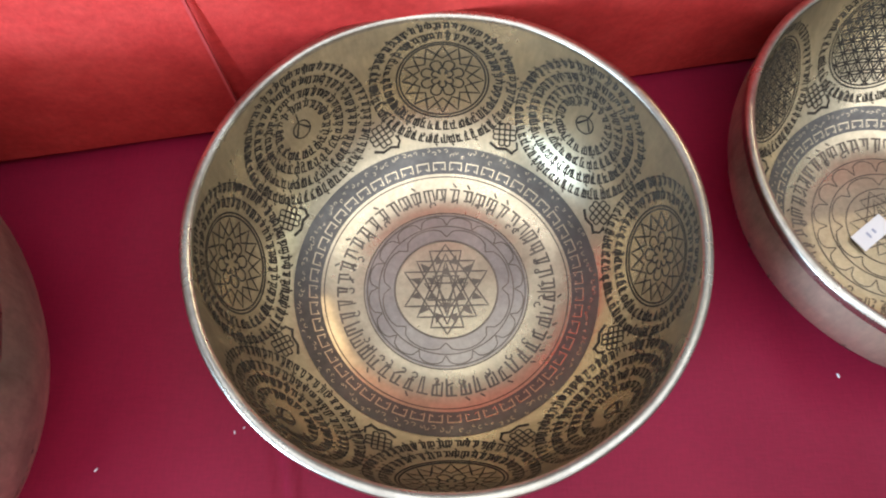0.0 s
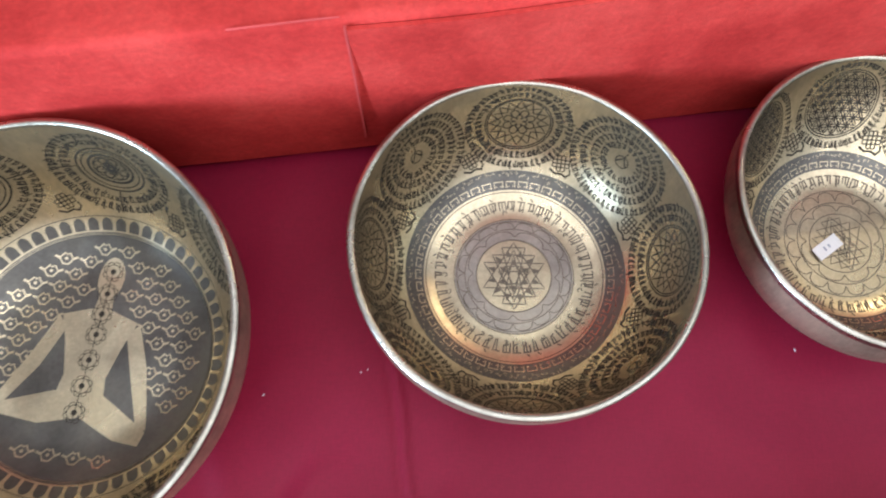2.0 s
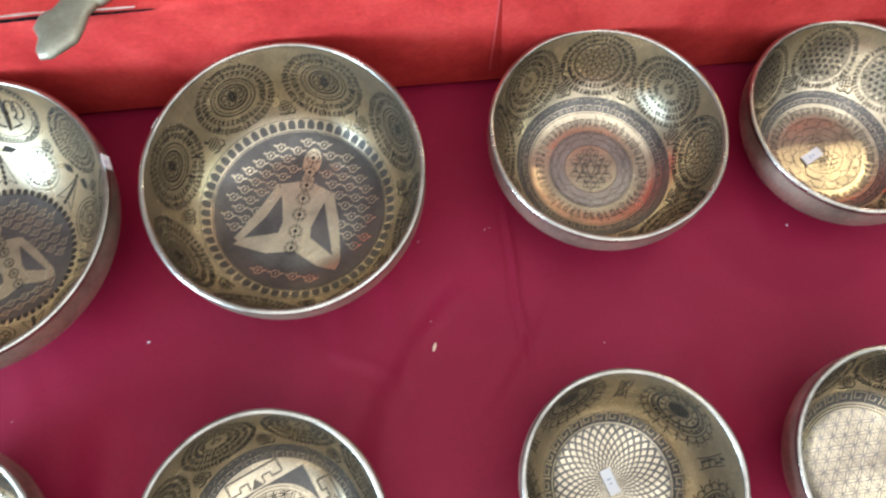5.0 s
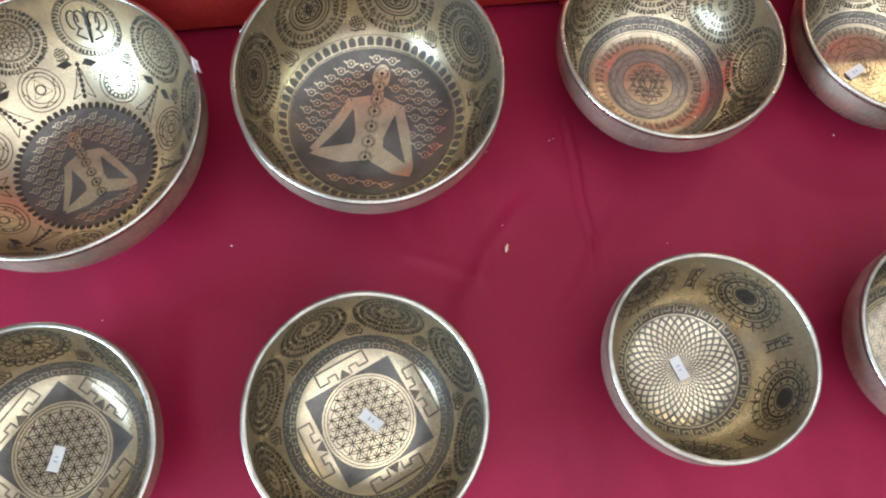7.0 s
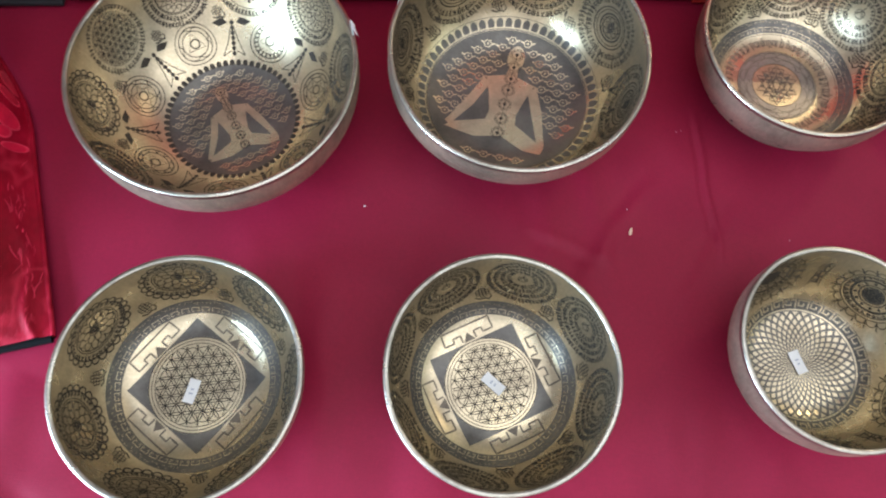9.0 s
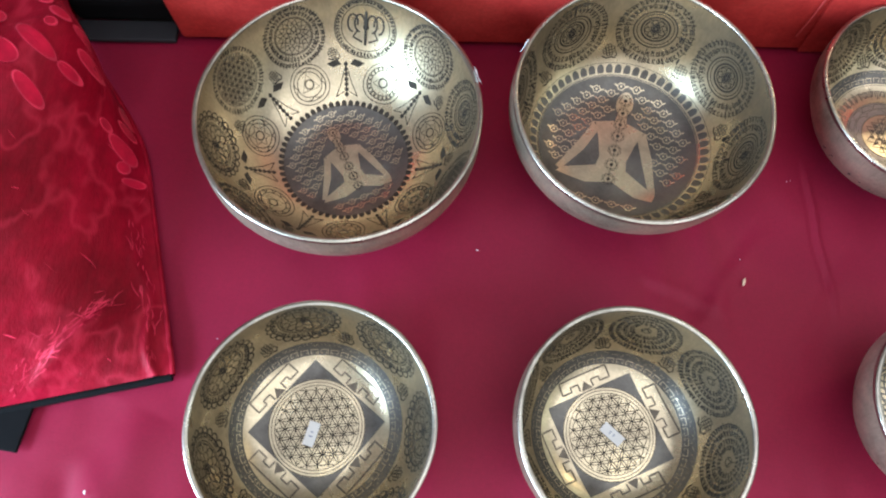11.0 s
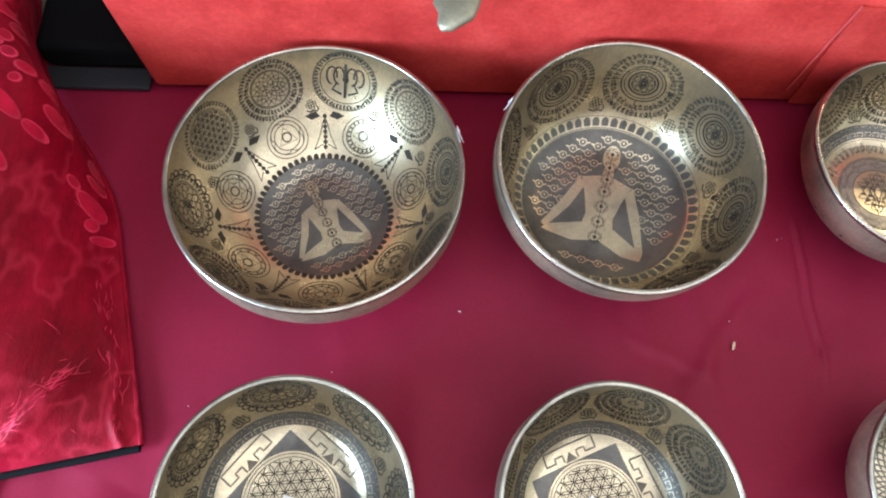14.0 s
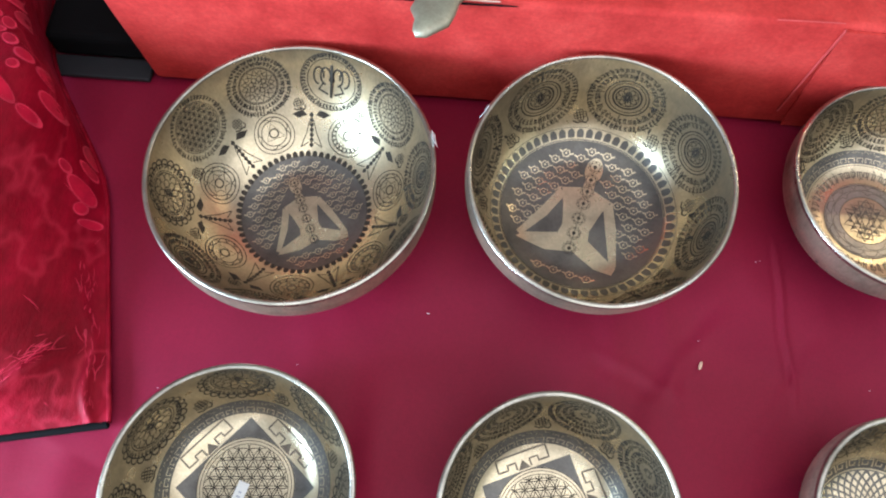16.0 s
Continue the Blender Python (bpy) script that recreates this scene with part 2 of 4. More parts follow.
CREASES = [  # x, y at both ends, height, width
    (-0.0735, 0.105, -0.0385, -0.066, 0.0028, 0.0022),
    (-0.175, 0.03, -0.13, -0.13, 0.0012, 0.009),
    (-0.215, 0.0, -0.19, -0.11, 0.0016, 0.011),
    (-0.15, -0.02, -0.17, -0.20, 0.0017, 0.014),
    (-0.30, -0.12, -0.27, -0.34, 0.0018, 0.020),
    (-0.62, -0.26, -0.66, -0.45, 0.0051, 0.022),
    (-0.56, -0.36, -0.60, -0.50, 0.0044, 0.018),
    (0.10, -0.02, 0.13, -0.20, 0.0034, 0.018),
    (-0.105, 0.02, -0.165, -0.09, 0.0016, 0.008),
    (-0.02, 0.01, -0.075, -0.11, 0.0013, 0.007),
    (-0.225, -0.05, -0.135, -0.075, 0.0012, 0.006),
    (-0.68, -0.30, -0.60, -0.40, 0.0018, 0.014),
    (-0.55, -0.38, -0.66, -0.36, 0.0012, 0.010),
    (-0.40, -0.10, -0.37, -0.30, 0.0016, 0.016),
]


def cloth_height(x, y):
    z = 0.0026 * noise.noise((x * 5, y * 5, 0.3)) + 0.0020 * noise.noise((x * 19, y * 7, 2.1)) + 0.0006 * noise.noise((x * 45, y * 30, 4.1))
    for ax, ay, bx, by, h, w in CREASES:
        dx, dy = bx - ax, by - ay
        k = ((x - ax) * dx + (y - ay) * dy) / (dx * dx + dy * dy)
        fade = max(0.0, 1 - (2 * k - 1) ** 4) if 0 < k < 1 else 0.0
        if fade:
            d = ((x - ax) * dy - (y - ay) * dx) / math.hypot(dx, dy)
            d += 0.006 * noise.noise((k * 3, ax * 9, 1.0))
            z += h * fade * (math.exp(-(d / w) ** 2) - 0.7 * math.exp(-((d - 1.6 * w) / w) ** 2))
    return z


nx, ny = 720, 330
cx0, cx1, cy0, cy1 = -1.13, 0.76, -0.76, 0.112
verts, faces = [], []
for j in range(ny + 1):
    for i in range(nx + 1):
        x, y = cx0 + (cx1 - cx0) * i / nx, cy0 + (cy1 - cy0) * j / ny
        y += 0.18 * max(x + 0.717, 0) * j / ny          # the far edge runs along the box
        verts.append((x, y + (0.02 if j == ny else 0), cloth_height(x, y) - 0.002))
for j in range(ny):
    for i in range(nx):
        a = j * (nx + 1) + i
        faces.append((a, a + 1, a + nx + 2, a + nx + 1))
cloth = tagged(new("tablecloth", mesh_from("tablecloth", verts, faces, M_CLOTH, True)),
               "crimson cotton cloth with soft creases spread over the table", "tablecloth")
sol = cloth.modifiers.new("thickness", "SOLIDIFY")
sol.thickness, sol.offset = 0.001, -1

# ---- singing bowls ----
class Profile:
    """Inner and outer outline of a bowl: r over arc length s, height z."""

    def __init__(self, R, H, rf, a, b, thick=0.0035, floor=0.005):
        self.R, self.H, self.thick = R, H, thick
        Ri = R - thick
        n = 160
        pts = []
        for i in range(n + 1):
            k = i / n
            r = Ri * (1 - (1 - k) ** 1.6)
            pts.append((r, self.height(r / Ri, rf, a, b, floor, H)))
        self.r = np.array([p[0] for p in pts])
        self.z = np.array([p[1] for p in pts])
        self.s = np.concatenate([[0], np.cumsum(np.hypot(np.diff(self.r), np.diff(self.z)))])
        self.top = self.s[-1]
        self.foot = rf + 0.09

    @staticmethod
    def height(q, rf, a, b, floor, H):
        w = max(0.0, (q - rf) / (1 - rf))
        return floor + (H - floor) * (1 - max(0.0, 1 - w ** a) ** (1 / b)) + 0.002 * min(q, rf) ** 2

    def at(self, s):
        """The radius at the arc length s."""
        return float(np.interp(s, self.s, self.r))

    def outline(self, c):
        """Outside radius over R, at the share c of the way down from the lip."""
        fall = max(0.0, (c - 0.2) / 0.8) ** 1.9
        return (1 + 0.003 * math.sin(min(1, c / 0.2) * math.pi / 2)) * (1 - fall) + self.foot * fall

    def reach(self, q):
        """Arc length at the radius q * R."""
        return float(np.interp(q * self.R, self.r, self.s))

    def swell(self, th, z):
        """Hand-beaten, slightly uneven roundness that grows towards the lip."""
        p = self.phase
        q = (np.maximum(z, 0) / self.H) ** 2
        return 1 + q * (self.oval[0] * np.cos(2 * th) + self.oval[1] * np.sin(2 * th) + 0.0022 * np.sin(3 * th + p[0]) + 0.0014 * np.sin(7 * th + p[1]) + 0.0007 * np.sin(13 * th + p[2]))

    def tip(self, x, y, z):
        """How far the lip stands above or below its mean height, growing from the foot."""
        return z + z / self.H * (self.slope[0] * x + self.slope[1] * y)

    def put(self, s, th, off):
        """Places on the inside: arc length, angle, height over the metal (arrays)."""
        s = np.clip(s, 0.0002, self.top - 0.0012)
        r, z = np.interp(s, self.s, self.r), np.interp(s, self.s, self.z)
        dr = np.interp(s + 0.0008, self.s, self.r) - np.interp(s - 0.0008, self.s, self.r)
        dz = np.interp(s + 0.0008, self.s, self.z) - np.interp(s - 0.0008, self.s, self.z)
        d = np.hypot(dr, dz)
        r, z = r * self.swell(th, z) - dz / d * off, z + dr / d * off
        q = 1 - z / self.H
        x, y = r * np.cos(th), r * np.sin(th)
        return np.stack([x + self.lean[0] * q, y + self.lean[1] * q, self.tip(x, y, z)], 1)


def lathe(outline, prof, seg=144):
    verts, faces = [], []
    n = len(outline)
    for i in range(seg):
        th = 2 * math.pi * i / seg
        for r, z in outline:
            k = float(prof.swell(th, z))
            q = 1 - z / prof.H
            x, y = r * k * math.cos(th), r * k * math.sin(th)
            verts.append((x + prof.lean[0] * q, y + prof.lean[1] * q, prof.tip(x, y, z)))
    for i in range(seg):
        j = (i + 1) % seg
        for q in range(n - 1):
            faces.append((i * n + q, j * n + q, j * n + q + 1, i * n + q + 1))
    return verts, faces


def singing_bowl(x, y, R, H, rf, a, b, lean, oval, slope, label, seed):
    """Empty at the base; wall and lip as its parts. Returns the empty and its profile."""
    base = tagged(new("singing_bowl"), label, "bowl", "singing bowls on the cloth")
    base.location = (x, y, 0.0)
    p = Profile(R, H, rf, a, b)
    rnd = random.Random(seed)
    p.phase = [rnd.uniform(0, 6.28) for _ in range(3)]
    p.lean, p.oval, p.slope = lean, oval, slope
    inner = [(max(r, 0.0004), z) for r, z in zip(p.r[::2], p.z[::2])]
    v, f = lathe(inner, p)
    p.wall = part("inner_wall", mesh_from("inner_wall", v, f, M_BRONZE, True), base)
    # outside: bulges a little beyond the lip, then turns under to a flat foot
    outer = []
    for i in range(33):
        k = i / 32
        z = H * (1 - k)
        r = R * p.outline(k)
        if z > p.z[0] - 0.003:                      # never thinner than the metal
            r = max(r, float(np.interp(z + 0.0015, p.z, p.r)) + 0.0015)
        outer.append((min(r, R * 1.003), max(z, 0.0)))
    outer.append((0.0004, 0.0))
    v, f = lathe(outer, p)
    f = [tuple(reversed(q)) for q in f]
    p.shell = part("outer_wall", mesh_from("outer_wall", v, f, M_BRONZE_OUT, True), base, "beaten dull bronze outside wall")
    lip = []
    for i in range(9):
        t = math.pi * i / 8
        lip.append((R - p.thick / 2 - math.cos(t) * (p.thick / 2 + 0.0004), H + 0.0014 * math.sin(t)))
    lip = [(lip[0][0], H - 0.0015)] + lip + [(lip[-1][0], H - 0.003)]
    v, f = lathe(lip, p)
    part("rim", mesh_from("rim", v, f, M_RIM, True), base, "polished worn bronze lip")
    return base, p


# ---- engraving: strokes and fields laid out flat, then wrapped onto the inside of a bowl ----
class Ink:
    def __init__(self):
        self.v, self.f = [], []

    def quadstrip(self, left, right, layer, closed):
        k = len(self.v)
        n = len(left)
        for p, q in zip(left, right):
            self.v += [(p[0], p[1], layer), (q[0], q[1], layer)]
        for i in range(n if closed else n - 1):
            j = (i + 1) % n
            self.f.append((k + 2 * i, k + 2 * i + 1, k + 2 * j + 1, k + 2 * j))

    def stroke(self, pts, w, closed=False, layer=0, step=0.003):
        fine = []
        m = len(pts)
        for i in range(m if closed else m - 1):
            (ax, ay), (bx, by) = pts[i], pts[(i + 1) % m]
            n = max(1, int(math.hypot(bx - ax, by - ay) / step))
            fine += [(ax + (bx - ax) * q / n, ay + (by - ay) * q / n) for q in range(n)]
        if not closed:
            fine.append(pts[-1])
        m = len(fine)
        if m < 2:
            return
        left, right = [], []
        for i, (x, y) in enumerate(fine):
            px, py = fine[i - 1] if (i or closed) else fine[0]
            nx_, ny_ = fine[(i + 1) % m] if (i < m - 1 or closed) else fine[-1]
            dx, dy = nx_ - px, ny_ - py
            d = math.hypot(dx, dy) or 1
            ox, oy = -dy / d * w / 2, dx / d * w / 2
            left.append((x + ox, y + oy))
            right.append((x - ox, y - oy))
        self.quadstrip(left, right, layer, closed)

    def ring(self, cx, cy, r, w, layer=0, n=0):
        n = n or max(12, int(2 * math.pi * r / 0.0022))
        self.stroke([(cx + r * math.cos(2 * math.pi * i / n), cy + r * math.sin(2 * math.pi * i / n)) for i in range(n)], w, True, layer, 1)

    def field(self, cx, cy, r0, r1, layer=0):
        """A filled disc or annulus."""
        n = max(16, int(2 * math.pi * r1 / 0.003)) if r1 > 0.003 else 10
        steps = max(1, int((r1 - r0) / 0.004))
        k = len(self.v)
        for q in range(steps + 1):
            r = max(r0 + (r1 - r0) * q / steps, 1e-5)
            self.v += [(cx + r * math.cos(2 * math.pi * i / n), cy + r * math.sin(2 * math.pi * i / n), layer) for i in range(n)]
        for q in range(steps):
            for i in range(n):
                j = (i + 1) % n
                self.f.append((k + q * n + i, k + (q + 1) * n + i, k + (q + 1) * n + j, k + q * n + j))

    def poly(self, pts, layer=0):
        """A filled, star-shaped polygon, finely divided so that it follows the metal."""
        fine = []
        for (ax, ay), (bx, by) in zip(pts, pts[1:] + pts[:1]):
            m = max(1, int(math.hypot(bx - ax, by - ay) / 0.004))
            fine += [(ax + (bx - ax) * q / m, ay + (by - ay) * q / m) for q in range(m)]
        cx, cy = sum(p[0] for p in fine) / len(fine), sum(p[1] for p in fine) / len(fine)
        size = max(math.hypot(p[0] - cx, p[1] - cy) for p in fine)
        steps = max(1, int(size / 0.004))
        k = len(self.v)
        self.v.append((cx, cy, layer))
        n = len(fine)
        for q in range(1, steps + 1):
            self.v += [(cx + (x - cx) * q / steps, cy + (y - cy) * q / steps, layer) for x, y in fine]
        for i in range(n):
            j = (i + 1) % n
            self.f.append((k, k + 1 + i, k + 1 + j))
            for q in range(steps - 1):
                a, b = k + 1 + q * n, k + 1 + (q + 1) * n
                self.f.append((a + i, b + i, b + j, a + j))

    def mesh(self, name, mat, prof, place):
        """place: None for the floor's own plane, or (s0, angle) for a spot on the wall."""
        v = np.array(self.v)
        off = 0.00018 + 0.00012 * v[:, 2]
        if place is None:
            s, th = np.hypot(v[:, 0], v[:, 1]), np.arctan2(v[:, 1], v[:, 0])
        else:
            s = place[0] + v[:, 1]
            th = place[1] - v[:, 0] / np.maximum(np.interp(s, prof.s, prof.r), 0.01)
        me = bpy.data.meshes.new(name)
        me.from_pydata(prof.put(s, th, off).tolist(), [], self.f)
        me.materials.append(mat)
        me.shade_smooth()
        return me


def turn(pts, a, cx=0.0, cy=0.0):
    c, s = math.cos(a), math.sin(a)
    return [(cx + x * c - y * s, cy + x * s + y * c) for x, y in pts]


def script_ring(ink, rnd, cx, cy, r, h, pitch, w):
    """Lettering too small to read: a row of short bars under a head line."""
    n = max(6, int(2 * math.pi * r / pitch))
    for i in range(n):
        a = 2 * math.pi * i / n
        step = 2 * math.pi / n

        def bar(t0, q0, t1, q1, wid):
            ink.stroke([(cx + q0 * math.cos(t0), cy + q0 * math.sin(t0)), (cx + q1 * math.cos(t1), cy + q1 * math.sin(t1))], wid, step=1)
        top = r + h / 2
        bar(a, top, a + step * 0.78, top, w)
        for q in range(rnd.choice((2, 2, 3))):
            t = a + step * (0.08 + 0.32 * q)
            low = r - h * rnd.uniform(0.05, 0.55)
            bar(t, top, t + step * rnd.uniform(-0.15, 0.15), low, w * rnd.uniform(0.8, 1.3))
        if rnd.random() < 0.6:
            bar(a + step * 0.1, r - h * 0.1, a + step * 0.6, r - h * rnd.uniform(0.1, 0.4), w * 1.1)
        if rnd.random() < 0.55:                       # a curl below the stems
            t0, q0, k = a + step * rnd.uniform(0.2, 0.6), r - h * rnd.uniform(0.25, 0.5), h * rnd.uniform(0.12, 0.2)
            turn0 = rnd.uniform(0, 6.28)
            ink.stroke([(cx + q0 * math.cos(t0) + k * math.cos(turn0 + q), cy + q0 * math.sin(t0) + k * math.sin(turn0 + q)) for q in (0, 1.1, 2.2, 3.3, 4.2)], w * 0.9, step=1)
        if rnd.random() < 0.35:
            bar(a + step * 0.3, top + h * 0.15, a + step * 0.55, top + h * 0.4, w)


def flower_of_life(ink, cx, cy, r, d, w, a0=0.0):
    """Overlapping circles of radius d on a hexagonal lattice, kept within r."""
    m = int(r / d) + 1
    for i in range(-m, m + 1):
        for j in range(-m, m + 1):
            x, y = d * (i + j / 2), d * j * math.sqrt(3) / 2
            x, y = turn([(x, y)], a0)[0]
            if math.hypot(x, y) > r + d:
                continue
            run = []
            for q in range(37):
                px, py = x + d * math.cos(q * math.pi / 18), y + d * math.sin(q * math.pi / 18)
                if math.hypot(px, py) <= r:
                    run.append((cx + px, cy + py))
                else:
                    if len(run) > 1:
                        ink.stroke(run, w, step=1)
                    run = []
            if len(run) > 1:
                ink.stroke(run, w, step=1)


def petals(ink, cx, cy, r0, r1, n, w, layer=0):
    """A row of scalloped lotus petals between two radii."""
    for i in range(n):
        a = 2 * math.pi * (i + 0.5) / n
        half = math.pi / n
        pts = []
        for q in range(9):
            k = -1 + q / 4
            rr = r0 + (r1 - r0) * (1 - abs(k) ** 2.2) ** 0.5 if abs(k) < 1 else r0
            pts.append((cx + rr * math.cos(a + k * half), cy + rr * math.sin(a + k * half)))
        ink.stroke(pts, w, layer=layer, step=1)


def star_points(r, rin, n, a0=0.0):
    return [((r if i % 2 == 0 else rin) * math.cos(a0 + math.pi * i / n), (r if i % 2 == 0 else rin) * math.sin(a0 + math.pi * i / n)) for i in range(2 * n)]


def yantra(ink, cx, cy, r, w, a0=0.0, layer=0):
    """Nine interlocked triangles."""
    for top, base, half in ((1.0, -0.38, 0.88), (0.78, -0.62, 0.62), (0.45, -0.25, 0.40), (0.62, -0.85, 0.34)):
        ink.stroke(turn([(0, top * r), (half * r, base * r), (-half * r, base * r)], a0, cx, cy), w, True, layer)
    for top, base, half in ((-1.0, 0.38, 0.88), (-0.78, 0.62, 0.62), (-0.5, 0.12, 0.46), (-0.35, 0.28, 0.28), (-0.62, 0.85, 0.34)):
        ink.stroke(turn([(0, top * r), (half * r, base * r), (-half * r, base * r)], a0, cx, cy), w, True, layer)


def knot(ink, size, w):
    """An endless knot: woven loops with a ribbon below."""
    g = size / 3
    for k in (-1, 0, 1):
        ink.stroke(turn([(-size * 0.62, k * g), (size * 0.62, k * g)], 0.25), w, step=1)
        ink.stroke(turn([(k * g, -size * 0.62), (k * g, size * 0.62)], 0.25), w, step=1)
    for a in range(4):
        loop = [(size * 0.62 + 0.3 * g * math.cos(t), g * 0.5 + 0.5 * g * math.sin(t)) for t in (-1.57, -0.8, 0, 0.8, 1.57)]
        ink.stroke(turn(loop, 0.25 + a * math.pi / 2), w, step=1)
        loop = [(size * 0.62 + 0.3 * g * math.cos(t), -g * 0.5 + 0.5 * g * math.sin(t)) for t in (-1.57, -0.8, 0, 0.8, 1.57)]
        ink.stroke(turn(loop, 0.25 + a * math.pi / 2), w, step=1)
    ink.stroke([(-size * 0.75, -size * 0.75), (-size * 0.2, -size * 1.0), (size * 0.35, -size * 0.85), (size * 0.85, -size * 1.0)], w * 1.8, step=1)
    ink.stroke([(size * 0.85, -size * 0.2), (size * 1.0, -size * 0.6), (size * 0.75, -size * 0.95)], w * 1.5, step=1)


def key_ring(ink, r0, r1, n, w, layer=0):
    """A Greek key running round between two radii."""
    h = r1 - r0
    for i in range(n):
        a, st = 2 * math.pi * i / n, 2 * math.pi / n
        unit = [(0, 0.06), (0, 1), (0.78, 1), (0.78, 0.3), (0.36, 0.3), (0.36, 0.66)]
        ink.stroke([((r0 + h * q) * math.cos(a + st * k), (r0 + h * q) * math.sin(a + st * k)) for k, q in unit], w, layer=layer)


def hook_ring(ink, r0, r1, n, w, layer=1):
    """Small square hooks in a row."""
    h = r1 - r0
    for i in range(n):
        a, st = 2 * math.pi * i / n, 2 * math.pi / n
        unit = [(0.32, 0.25), (0.12, 0.0), (0.12, 1), (0.82, 1), (0.82, 0.0), (0.62, 0.25)]
        ink.stroke([((r0 + h * q) * math.cos(a + st * k), (r0 + h * q) * math.sin(a + st * k)) for k, q in unit], w, layer=layer, step=1)


def scroll_ring(ink, rnd, r0, r1, n, w, layer=1):
    """Tangled scrollwork."""
    for i in range(n):
        a = 2 * math.pi * (i + rnd.random() * 0.5) / n
        r = rnd.uniform(r0, r1)
        k = (r1 - r0) * rnd.uniform(0.22, 0.45)
        t0 = rnd.uniform(0, 6.28)
        pts = [(r * math.cos(a) + k * (0.25 + 0.12 * q) * math.cos(t0 + q * 0.9), r * math.sin(a) + k * (0.25 + 0.12 * q) * math.sin(t0 + q * 0.9)) for q in range(6)]
        ink.stroke(pts, w, layer=layer, step=1)


# medallions, drawn round (0, 0) with the radius r
def med_script(ink, rnd, r):
    w = 0.0008
    for k in (0.92, 0.73, 0.54, 0.36):
        script_ring(ink, rnd, 0, 0, r * k, r * 0.12, r * 0.105, w)
    ink.ring(0, 0, r * 0.13, w)
    ink.stroke([(-r * 0.1, -r * 0.05), (0, r * 0.1), (r * 0.1, -r * 0.05)], w * 1.6, step=1)
    ink.stroke([(0, r * 0.1), (r * 0.02, r * 0.26)], w, step=1)


def med_star(ink, rnd, r):
    w = 0.00085
    for k in (0.93, 0.74):
        script_ring(ink, rnd, 0, 0, r * k, r * 0.12, r * 0.105, w)
    for k in (0.62, 0.58):
        ink.ring(0, 0, r * k, w)
    for a in (0, math.pi / 8):
        ink.stroke(star_points(r * 0.55, r * 0.33, 8, a), w, True)
    petals(ink, 0, 0, r * 0.16, r * 0.30, 8, w)
    petals(ink, 0, 0, r * 0.06, r * 0.16, 6, w)


def med_wheel(ink, rnd, r):
    w = 0.00085
    for k in (0.92, 0.72):
        script_ring(ink, rnd, 0, 0, r * k, r * 0.13, r * 0.12, w)
    for k, wide in ((0.55, 1.5), (0.47, 1.0), (0.36, 2.0), (0.29, 1.0)):
        ink.ring(0, 0, r * k, w * wide)
    petals(ink, 0, 0, r * 0.17, r * 0.27, 8, w)
    yantra(ink, 0, 0, r * 0.19, w)
    for a in range(4):
        ink.stroke(turn([(r * 0.58, 0), (r * 1.02, 0)], a * math.pi / 2), w, step=1)


def med_flower(ink, rnd, r):
    w = 0.00072
    script_ring(ink, rnd, 0, 0, r * 0.92, r * 0.13, r * 0.11, w)
    for k in (0.78, 0.73):
        ink.ring(0, 0, r * k, w)
    flower_of_life(ink, 0, 0, r * 0.72, r * 0.2, w)


def med_ornament(ink, rnd, r):
    w = 0.00085
    script_ring(ink, rnd, 0, 0, r * 0.9, r * 0.12, r * 0.11, w)
    for k in (1.0, 0.78):
        ink.ring(0, 0, r * k, w)
    for sx in (-1, 1):
        for k0 in (0.2, 0.42):
            ink.stroke([(sx * r * (k0 + 0.16 * math.cos(t)), r * (0.12 + 0.3 * math.sin(t))) for t in np.linspace(-1.6, 3.4, 10)], w * 2.2, step=1)
        ink.stroke([(sx * r * 0.1, -r * 0.5), (sx * r * 0.4, -r * 0.35), (sx * r * 0.25, -r * 0.1)], w * 2.4, step=1)
    ink.stroke([(0, -r * 0.6), (0, r * 0.55)], w * 3, step=1)
    ink.field(0, 0, 0, r * 0.1)


def med_lotus(ink, rnd, r):
    w = 0.00085
    petals(ink, 0, 0, r * 0.86, r * 1.0, 22, w * 1.6)
    script_ring(ink, rnd, 0, 0, r * 0.78, r * 0.12, r * 0.13, w)
    for k in (0.86, 0.66, 0.6):
        ink.ring(0, 0, r * k, w)
    petals(ink, 0, 0, r * 0.4, r * 0.58, 12, w)
    petals(ink, 0, 0, r * 0.2, r * 0.4, 8, w)
    ink.ring(0, 0, r * 0.18, w)
    yantra(ink, 0, 0, r * 0.17, w * 0.8)


def med_sun(ink, rnd, r):
    w = 0.00085
    petals(ink, 0, 0, r * 0.82, r * 0.97, 18, w)
    for i in range(18):
        a = 2 * math.pi * i / 18
        ink.stroke([(r * 0.9 * math.cos(a), r * 0.9 * math.sin(a)), (r * 1.06 * math.cos(a), r * 1.06 * math.sin(a))], w * 1.3, step=1)
    for k, wide in ((0.8, 1), (0.72, 1), (0.55, 2.4), (0.36, 1.2), (0.28, 1.2)):
        ink.ring(0, 0, r * k, w * wide)
    for i in range(12):
        a = 2 * math.pi * i / 12
        ink.field(r * 0.45 * math.cos(a), r * 0.45 * math.sin(a), 0, r * 0.045)
    script_ring(ink, rnd, 0, 0, r * 0.64, r * 0.08, r * 0.14, w)
    flower_of_life(ink, 0, 0, r * 0.26, r * 0.1, w * 0.8)


def stamp(name, draw, prof, mat, place=None, label=""):
    """Draw one engraved part and wrap it onto the bowl."""
    ink = Ink()
    draw(ink)
    return part(name, ink.mesh(name, mat, prof, place), prof.wall, label)


